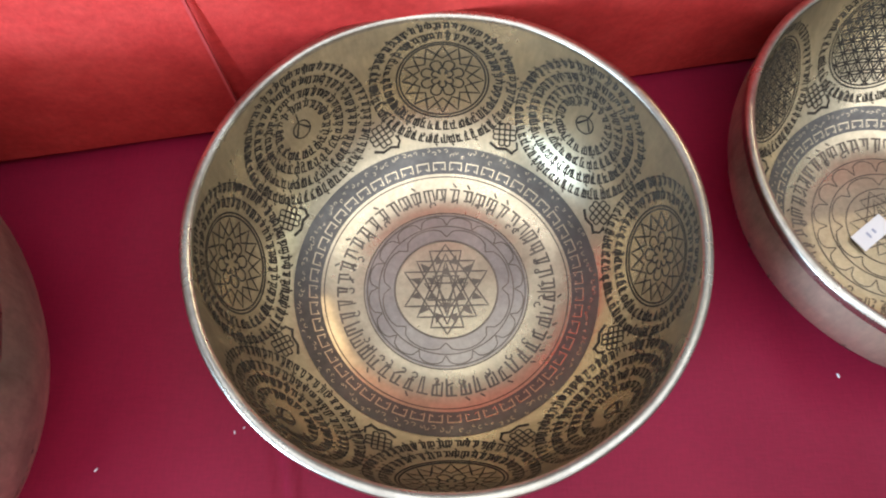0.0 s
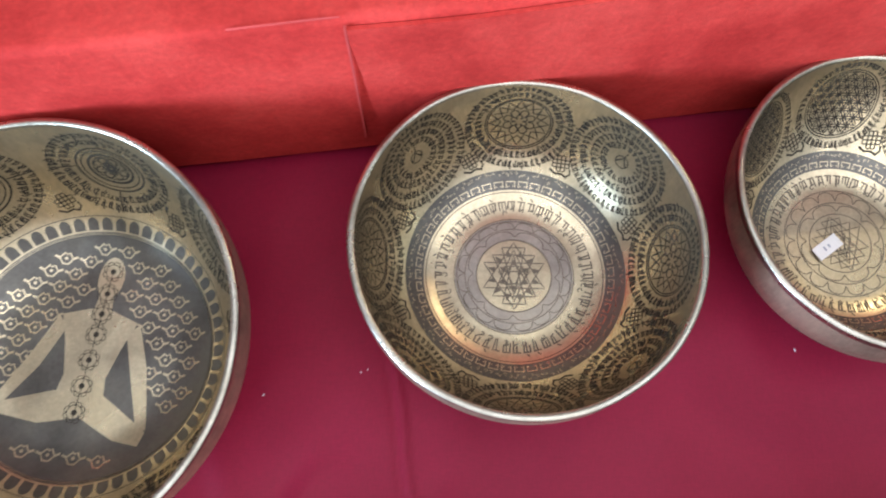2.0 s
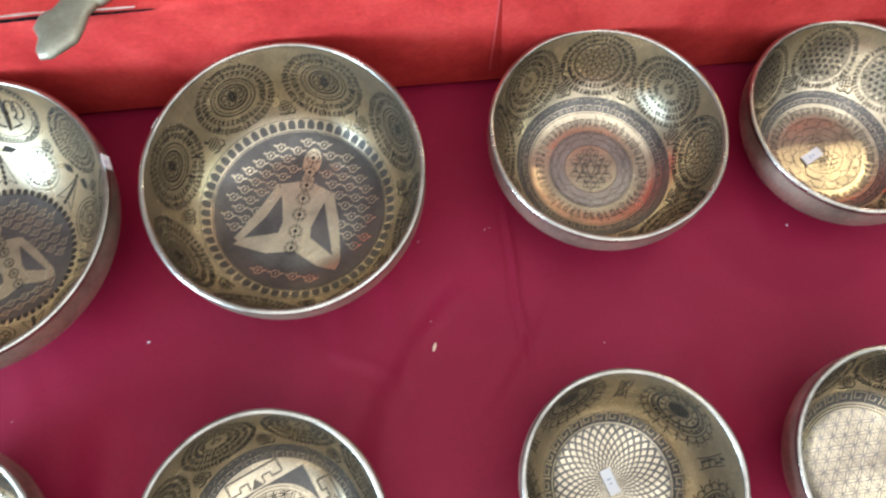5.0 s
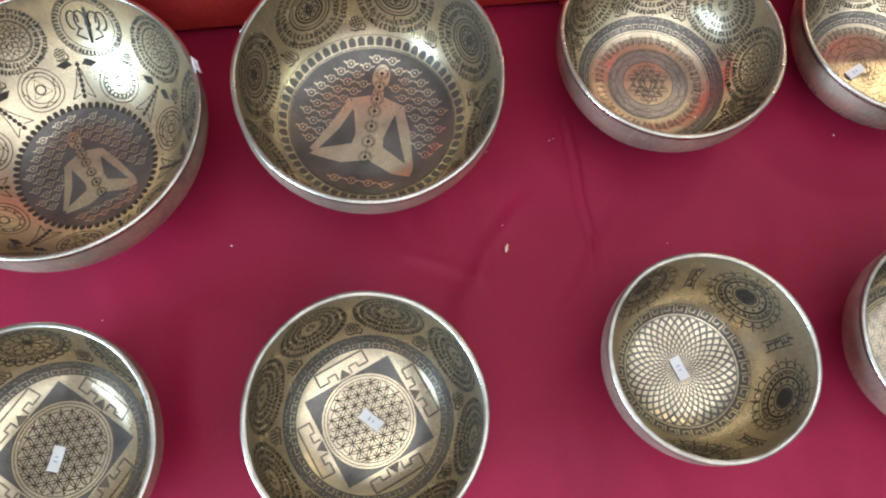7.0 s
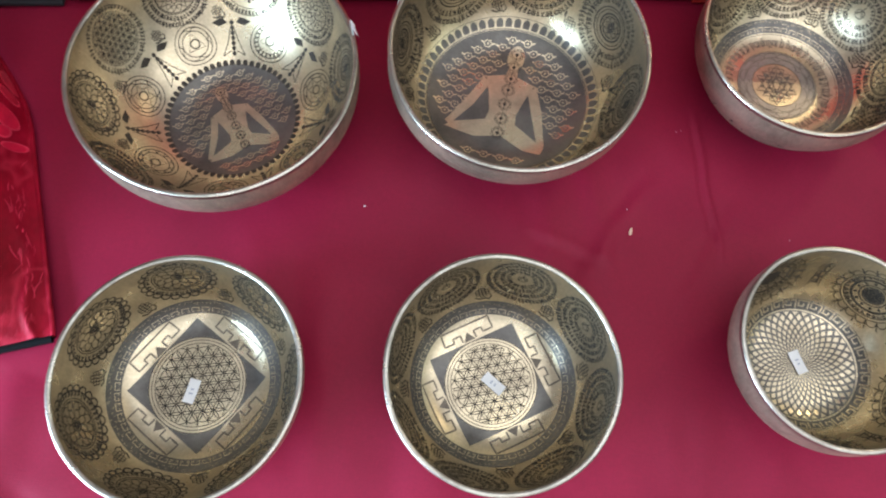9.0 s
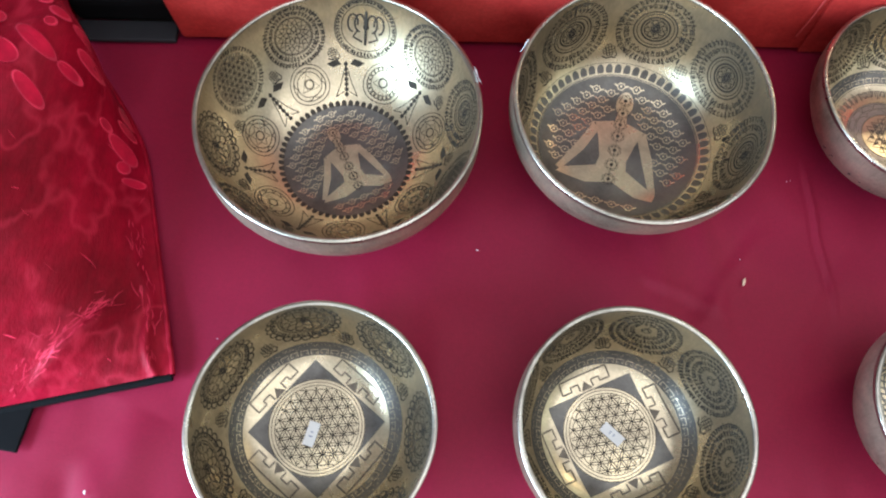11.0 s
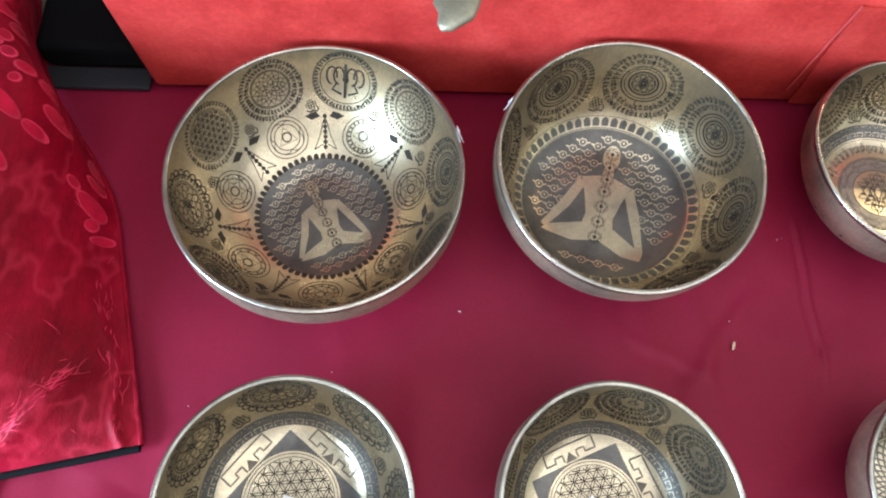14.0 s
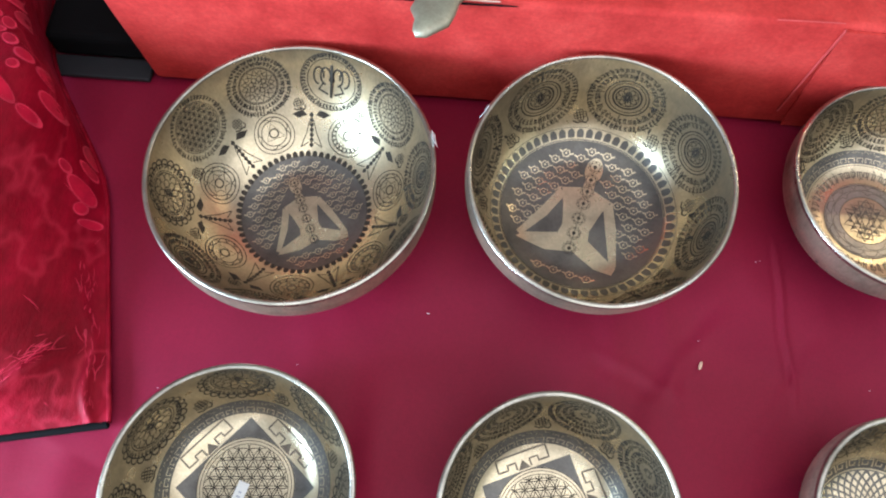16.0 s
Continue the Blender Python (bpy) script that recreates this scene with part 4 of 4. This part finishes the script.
front_sheet("paper_overlap", SEAM, BOX_L - 0.01, 0.002, BOX_H - 0.006, M_RED, 0.0032, 0.0026, -0.014, "pasted red paper overlap with a visible seam")


# crease at the seam: its light ridge is put into this thin strip's colour
front_sheet("seam_crease", SEAM - 0.0008, SEAM + 0.0004, 0.03, BOX_H - 0.004, M_FOLD, 0.0034, 0.002, -0.0, "thin strip along the paper crease, its light ridge painted")


def ragged_strip(name, x0, x1, y, z, wide, mat, curl, seed, label):
    """A torn, slightly curling strip along the top front edge."""
    rnd = random.Random(seed)
    bm = bmesh.new()
    prev = None
    n = 40
    for i in range(n + 1):
        k = i / n
        x = x0 + (x1 - x0) * k
        taper = math.sin(math.pi * min(1, 0.12 + k * 0.88)) ** 0.5
        w = wide * taper * rnd.uniform(0.6, 1.1)
        base = sag(x, y, z)
        up = curl * math.sin(math.pi * k)
        cur = [bm.verts.new(base + Vector((0, dy, dz))) for dy, dz in ((-w / 2, 0.0006 + up), (w / 2, 0.0012 + up * 0.3), (w / 2, up * 0.3), (-w / 2, up))]
        if prev:
            for j in range(4):
                bm.faces.new((prev[j], cur[j], cur[(j + 1) % 4], prev[(j + 1) % 4]))
        prev = cur
    return part(name, mesh_bm(name, bm, mat), red_box, label)


ragged_strip("dark_slit", 0.205, 0.365, -0.0015, BOX_H - 0.0018, 0.0026, M_BLACK, 0.0, 1, "dark gap under the torn edge")
ragged_strip("torn_edge", 0.21, 0.350, 0.0008, BOX_H + 0.0002, 0.0026, M_CREAM, 0.0022, 2, "torn cream paper edge")
ragged_strip("torn_edge", 0.575, SEAM - 0.002, 0.001, BOX_H - 0.0006, 0.0010, M_FOLD, 0.0006, 3, "thin pale worn fold")


# ---- brass ornament and plug on the box ----
def plate(pts, z0, z1, inset, dome, mat, name):
    """A cast plate with a rounded, raised middle."""
    bm = bmesh.new()
    cx, cy = sum(p[0] for p in pts) / len(pts), sum(p[1] for p in pts) / len(pts)
    loops = []
    for s, z in ((1.0, z0), (1.02, (z0 + z1) / 2), (1.0, z1), (1 - inset, z1 + dome * 0.6), (1 - 2.2 * inset, z1 + dome), (0.35, z1 + dome * 0.9)):
        loops.append([bm.verts.new((cx + (x - cx) * s, cy + (y - cy) * s, z)) for x, y in pts])
    n = len(pts)
    for a, b in zip(loops, loops[1:]):
        for i in range(n):
            bm.faces.new((a[i], a[(i + 1) % n], b[(i + 1) % n], b[i]))
    bm.faces.new(loops[-1])
    bm.faces.new(list(reversed(loops[0])))
    return mesh_bm(name, bm, mat, True)


ornament = tagged(new("brass_ornament"), "cast brass leaf ornament overhanging the edge of the red box", "ornament")
ORN_Z = BOX_H + 0.006
lobe = [(-0.396, 0.165), (-0.386, 0.176), (-0.378, 0.190), (-0.377, 0.207), (-0.383, 0.221), (-0.396, 0.229), (-0.411, 0.229), (-0.424, 0.220), (-0.431, 0.205), (-0.430, 0.188), (-0.424, 0.174), (-0.412, 0.163)]
stem = [(-0.429, 0.1135), (-0.421, 0.115), (-0.414, 0.122), (-0.406, 0.130), (-0.4035, 0.142), (-0.403, 0.154), (-0.397, 0.166), (-0.412, 0.172), (-0.424, 0.168), (-0.430, 0.156), (-0.438, 0.150), (-0.440, 0.138), (-0.434, 0.130), (-0.433, 0.119)]
part("leaf", plate(lobe, BOX_H - 0.0005, ORN_Z, 0.10, 0.004, M_BRASS, "leaf"), ornament)
part("stem", plate(stem, BOX_H + 0.0015, ORN_Z - 0.0005, 0.12, 0.0025, M_BRASS, "stem"), ornament)
for x, y in ((-0.400, 0.200), (-0.420, 0.208)):
    bm = bmesh.new()
    bmesh.ops.create_uvsphere(bm, u_segments=12, v_segments=8, radius=0.003, matrix=Matrix.Translation((x, y, ORN_Z + 0.006)))
    part("boss", mesh_bm("boss", bm, M_BRASS, True), ornament)

plug = tagged(new("power_plug"), "slate blue plastic plug with a nickel pin on the red box", "plug")
plug.matrix_world = Matrix.Translation((-0.335, 0.236, BOX_H + 0.001)) @ Matrix.Rotation(0.12, 4, "Z")
bm = bmesh.new()
ring0, ring1 = [], []
for x, y in ((-0.010, -0.023), (0.009, -0.023), (0.0175, -0.014), (0.0175, 0.012), (0.0165, 0.055), (0.0005, 0.055), (0.0005, 0.016), (-0.003, 0.009), (-0.0135, 0.007), (-0.0185, 0.002), (-0.0175, -0.014)):
    ring0.append(bm.verts.new((x, y, 0)))
    ring1.append(bm.verts.new((x, y, 0.020)))
bm.faces.new(ring1)
bm.faces.new(list(reversed(ring0)))
for i in range(len(ring0)):
    j = (i + 1) % len(ring0)
    bm.faces.new((ring0[i], ring0[j], ring1[j], ring1[i]))
bmesh.ops.bevel(bm, geom=list(bm.edges), offset=0.0016, segments=2, affect="EDGES")
part("plug_body", mesh_bm("plug_body", bm, M_BLUE, True), plug)
part("ridge", mesh_bm("ridge", box_bm(0.006, 0.0085, -0.016, 0.03, 0.019, 0.0225, 0.0008), M_BLUE), plug)
bm = bmesh.new()
bmesh.ops.create_cone(bm, cap_ends=True, segments=16, radius1=0.0021, radius2=0.0021, depth=0.018, matrix=pose(-0.0235, -0.004, 0.010, 0, 90, 0))
part("pin", mesh_bm("pin", bm, M_STEEL, True), plug)


# ---- black case beside the box ----
case = tagged(new("black_case"), "black fabric case with a dark grey edge beside the red box", "case")
case.matrix_world = BOX
part("body", mesh_bm("body", box_bm(-0.112, -0.006, 0.020, 0.42, 0.0, 0.035, 0.008, 3), M_BLACK), case)
part("ledge", mesh_bm("ledge", box_bm(-0.112, -0.004, -0.006, 0.019, 0.0, 0.006, 0.002), M_DARK), case, "dark grey plastic ledge")

# ---- velvet bag ----
bag = tagged(new("velvet_bag"), "crushed red velvet bag with embossed ovals and black trim", "bag")
rnd = random.Random(4)
OVALS = []
for _ in range(1800):
    u, v, r = rnd.uniform(0.0, 0.34), rnd.uniform(0.0, 0.70), rnd.uniform(0.005, 0.015)
    if v > 0.17 + 0.06 * math.sin(u * 17) and all(math.hypot(u - a, v - b) > 0.93 * (r + c) for a, b, c, *_ in OVALS):
        OVALS.append((u, v, r, rnd.uniform(0, 3.14), rnd.uniform(0.5, 0.9)))


def bag_edge(v):
    """The side seam on the table, from the front corner backwards (v in metres)."""
    k = v / 0.50
    bend = min(1.0, max(0.0, (k - 0.42) / 0.36))
    return Vector((-0.616 - 0.206 * k - 0.062 * bend * bend * (3 - 2 * bend), -0.224 + 0.45 * k, 0))


def bag_point(u, v):
    e = bag_edge(v)
    k = min(v / 0.50, 1)
    m = min(1.0, max(0.0, (k - 0.36) / 0.26))
    m = m * m * (3 - 2 * m)                          # 0: sloping front flank; 1: full back part that bulges over its seam
    soft = (0.030 + 0.050 * (1 - k)) * (1 - m) + 0.011 * m
    rise = (1 - math.exp(-(u / soft) ** 1.5)) * (1 - math.exp(-v / 0.05))
    x, y = e.x - u * 0.93 + 0.050 * m * rise * math.exp(-u / 0.05), e.y - u * 0.38 * (1 - k)
    z = 0.007 + rise * ((0.105 + 0.10 * k) * (1 - m) + 0.112 * m) + 0.06 * u * (0.25 + 0.75 * k) * (1 - math.exp(-v / 0.08))
    z += 0.010 * rise * noise.noise((u * 12, v * 9, 3.0)) + 0.005 * rise * noise.noise((u * 40 + v * 22, v * 26, 5.0))
    # two soft folds: one across the front corner, one along the gathered seam
    d = ((u - 0.115) * 0.060 + v * 0.085) / 0.104
    z += 0.0065 * math.exp(-(d / 0.006) ** 2) * (0.02 < u < 0.115) * min(1.0, (u - 0.02) * 40) * (1 - math.exp(-v / 0.01)) if v < 0.2 else 0
    z += 0.0045 * math.exp(-((u - 0.013 - 0.004 * math.sin(v * 70)) / 0.0045) ** 2) * max(0.0, 1 - v / 0.16)
    return x, y, z


nu, nv = 200, 380
verts, faces = [], []
for j in range(nv + 1):
    v = 0.70 * j / nv
    near = [o for o in OVALS if abs(o[1] - v) < 0.022]
    for i in range(nu + 1):
        u = 0.34 * (i / nu) ** 1.15
        x, y, z = bag_point(u, v)
        for a, b, r, t, q in near:
            du, dv = u - a, v - b
            if abs(du) < 0.02:
                c, s = math.cos(t), math.sin(t)
                d = math.hypot((du * c + dv * s), (dv * c - du * s) / q) - r
                if abs(d) < 0.004:
                    z += 0.0014 * math.exp(-(d / 0.0011) ** 2) - 0.0005 * (d < 0)
        verts.append((x, y, z))
for j in range(nv):
    for i in range(nu):
        a = j * (nu + 1) + i
        faces.append((a, a + nu + 1, a + nu + 2, a + 1))
part("velvet_cover", mesh_from("velvet_cover", verts, faces, M_VELVET, True), bag)
# underside: closes the bag on the table
verts, faces = [], []
rim_pts = [bag_point(0.34 * i / 20, 0.0) for i in range(21)][::-1] + [bag_point(0.0, 0.70 * j / 20) for j in range(1, 21)]
for x, y, z in rim_pts:
    verts += [(x, y, z), (x + 0.001, y, 0.0005)]
for i in range(len(rim_pts) - 1):
    faces.append((2 * i, 2 * i + 1, 2 * i + 3, 2 * i + 2))
part("side_band", mesh_from("side_band", verts, faces, M_BLACK), bag, "black cloth side band")


def cord(name, pts, r, mat, parent, label=""):
    cu = bpy.data.curves.new(name, "CURVE")
    cu.dimensions, cu.bevel_depth, cu.bevel_resolution = "3D", r, 2
    sp = cu.splines.new("POLY")
    sp.points.add(len(pts) - 1)
    for p, q in zip(sp.points, pts):
        p.co = (*q, 1)
    ob = new(name, cu)
    me = bpy.data.meshes.new_from_object(ob)
    bpy.data.objects.remove(ob)
    me.materials.append(mat)
    me.shade_smooth()
    return part(name, me, parent, label)


# pressed ovals: outlines that lie on the pile, their sheen painted pale
iv, jf = [], []
for a, b, r, t, q in OVALS:
    n = 26
    k0 = len(iv)
    for i in range(n):
        s = 2 * math.pi * i / n
        fade = 0.8 + 0.35 * math.sin(s + t * 3)
        for rr in (r - 0.0010 * fade, r + 0.0010 * fade):
            px, py = rr * math.cos(s), rr * q * math.sin(s)
            u, v = a + px * math.cos(t) - py * math.sin(t), b + px * math.sin(t) + py * math.cos(t)
            x, y, z = bag_point(max(u, 0.001), max(v, 0.001))
            iv.append((x, y, z + 0.0019))
    jf += [(k0 + 2 * i, k0 + 2 * i + 1, k0 + (2 * i + 3) % (2 * n), k0 + (2 * i + 2) % (2 * n)) for i in range(n)]

dv_, df_ = [], []
for a, b, r, t, q in OVALS:
    k0, n = len(dv_), 18
    for rr in (0.0, 0.55 * r, r):
        for i in range(n):
            px, py = rr * math.cos(2 * math.pi * i / n), rr * q * math.sin(2 * math.pi * i / n)
            x, y, z = bag_point(max(a + px * math.cos(t) - py * math.sin(t), 0.001), max(b + px * math.sin(t) + py * math.cos(t), 0.001))
            dv_.append((x, y, z + 0.0012))
    df_ += [(k0 + m * n + i, k0 + m * n + n + i, k0 + m * n + n + (i + 1) % n, k0 + m * n + (i + 1) % n) for m in (0, 1) for i in range(n)]
tagged(part("raised_pattern", mesh_from("raised_pattern", dv_, df_, M_VELVET_MID, True), bag, "lighter raised velvet ovals"), kind="stuff")
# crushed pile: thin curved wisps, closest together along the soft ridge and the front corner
# the sheen along the wisps is part of their pale colour
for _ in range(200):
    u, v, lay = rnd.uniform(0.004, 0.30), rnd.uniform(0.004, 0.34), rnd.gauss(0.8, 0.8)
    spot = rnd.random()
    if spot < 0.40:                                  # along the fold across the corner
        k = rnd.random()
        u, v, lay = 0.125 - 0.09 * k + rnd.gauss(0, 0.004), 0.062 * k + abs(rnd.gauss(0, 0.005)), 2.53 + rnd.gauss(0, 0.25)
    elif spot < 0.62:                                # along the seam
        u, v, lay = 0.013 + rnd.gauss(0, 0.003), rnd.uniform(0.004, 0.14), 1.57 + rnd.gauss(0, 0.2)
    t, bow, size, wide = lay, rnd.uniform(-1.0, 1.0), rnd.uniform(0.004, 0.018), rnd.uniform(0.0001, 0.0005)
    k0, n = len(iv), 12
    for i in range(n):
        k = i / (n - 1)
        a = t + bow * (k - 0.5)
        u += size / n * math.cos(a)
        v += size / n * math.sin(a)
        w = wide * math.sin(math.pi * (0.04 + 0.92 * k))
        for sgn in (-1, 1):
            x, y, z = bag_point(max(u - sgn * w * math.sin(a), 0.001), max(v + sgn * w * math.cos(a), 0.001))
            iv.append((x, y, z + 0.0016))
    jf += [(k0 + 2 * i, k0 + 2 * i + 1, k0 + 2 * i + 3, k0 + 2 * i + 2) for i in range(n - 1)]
tagged(part("pressed_sheen", mesh_from("pressed_sheen", iv, jf, M_VELVET_PALE, True), bag, "pressed ovals and wisps in the velvet, their sheen painted paler"), kind="stuff")
part("backing", mesh_bm("backing", box_bm(-1.06, -0.724, -0.312, -0.16, 0.001, 0.005, 0.001), M_BLACK), bag, "black backing board")


cord("trim", [(x, y - 0.002, 0.0042) for x, y, z in (bag_point(0.34 * i / 30, 0.0) for i in range(31))], 0.0038, M_BLACK, bag, "black piping")
cord("side_seam", [(x + 0.001, y, 0.0065 + 0.001 * noise.noise((y * 60, 0, 0))) for x, y, z in (bag_point(0.0, 0.7 * i / 50) for i in range(51))], 0.0022, M_VELVET, bag, "gathered red velvet seam")


# ---- price stickers ----
def sticker(x, y, z, a, w=0.0205, h=0.0095, label="white paper price sticker on a bowl floor", tilt=None):
    ob = tagged(new("price_sticker"), label, "sticker", "price stickers")
    ob.matrix_world = tilt if tilt else pose(x, y, z, 0, 0, a)
    n = 8
    verts, faces = [], []
    for i in range(n + 1):
        k = i / n - 0.5
        lift = 0.0006 * (2 * k) ** 4
        for yy in (-h / 2, h / 2):
            verts += [(k * w, yy, lift), (k * w, yy, lift + 0.00025)]
    for i in range(n):
        a0, b0 = 4 * i, 4 * i + 4
        faces += [(a0 + 1, b0 + 1, b0 + 3, a0 + 3), (a0, a0 + 2, b0 + 2, b0), (a0, b0, b0 + 1, a0 + 1), (a0 + 2, a0 + 3, b0 + 3, b0 + 2)]
    faces += [(0, 1, 3, 2), (4 * n, 4 * n + 2, 4 * n + 3, 4 * n + 1)]
    paper = part("paper", mesh_from("paper", verts, faces, M_STICKER), ob)
    for k, (q, s) in enumerate(((-0.10, 0.34), (0.08, 0.26))):
        part("ink_bar", mesh_bm("ink_bar", box_bm(q * w - 0.0006, q * w + 0.0006, -h * s / 2, h * s / 2, 0.0003, 0.0005), M_MARK), paper, "faded blue-grey ink bar")
    return ob


sticker(-0.485, -0.251, 0.0066, 84)
sticker(-0.234, -0.2035, 0.0066, -33)
sticker(0.026, -0.142, 0.0066, -62)
sticker(0.215, 0.169, 0.0066, 38)
for key, deg, name in (("A", 27, "white paper sticker folded on the rim of a bowl"), ("B", 163, "small white paper sticker stuck on a bowl rim")):
    bx, by, R, H = BOWLS[key][:4]
    t = radians(deg)
    R -= 0.0022 if key == "A" else 0.0036
    m = Matrix.Translation((bx + R * math.cos(t), by + R * math.sin(t), H - 0.002)) @ Matrix.Rotation(t, 4, "Z") @ Matrix.Rotation(radians(72), 4, "Y") @ Matrix.Rotation(radians(90), 4, "Z")
    m = m @ Matrix.Translation((0, 0, 0.0035))
    sticker(0, 0, 0, 0, 0.013 if key == "A" else 0.010, 0.010, name, m)

# ---- grain, lint and crumbs on the cloth ----
LINT = [(-0.375, -0.057, 0.0016), (-0.149, 0.055, 0.0012), (-0.089, 0.072, 0.001), (0.022, -0.025, 0.0008), (-0.131, -0.019, 0.0009), (-0.476, -0.133, 0.0009),
        (-0.657, -0.331, 0.0022), (-0.655, -0.359, 0.0018), (-0.589, -0.185, 0.0009), (-0.085, 0.074, 0.0008), (0.19, 0.10, 0.0014)]


def crumb(name, x, y, length, wide, a, mat, label, cat):
    bm = bmesh.new()
    bmesh.ops.create_icosphere(bm, subdivisions=2, radius=1)
    for v in bm.verts:
        n = 1 + 0.15 * noise.noise(v.co * 2 + Vector((x * 50, y * 50, 0)))
        v.co = Vector((v.co.x * length / 2 * n, v.co.y * wide / 2 * n, v.co.z * wide / 3))
    ob = tagged(new(name, mesh_bm(name, bm, mat, True)), label, cat, "crumbs on the cloth")
    ob.matrix_world = pose(x, y, cloth_height(x, y) + wide * 0.25, 0, 0, a)


crumb("rice_husk", -0.126, -0.041, 0.0085, 0.0032, 80, M_GRAIN, "pale dry rice husk on the crimson cloth", "husk")
for i, (x, y, r) in enumerate(LINT):
    crumb("lint", x, y, r * 1.8, r * 0.75, 47 * i, M_STICKER, "tiny white lint speck on the cloth", "lint")
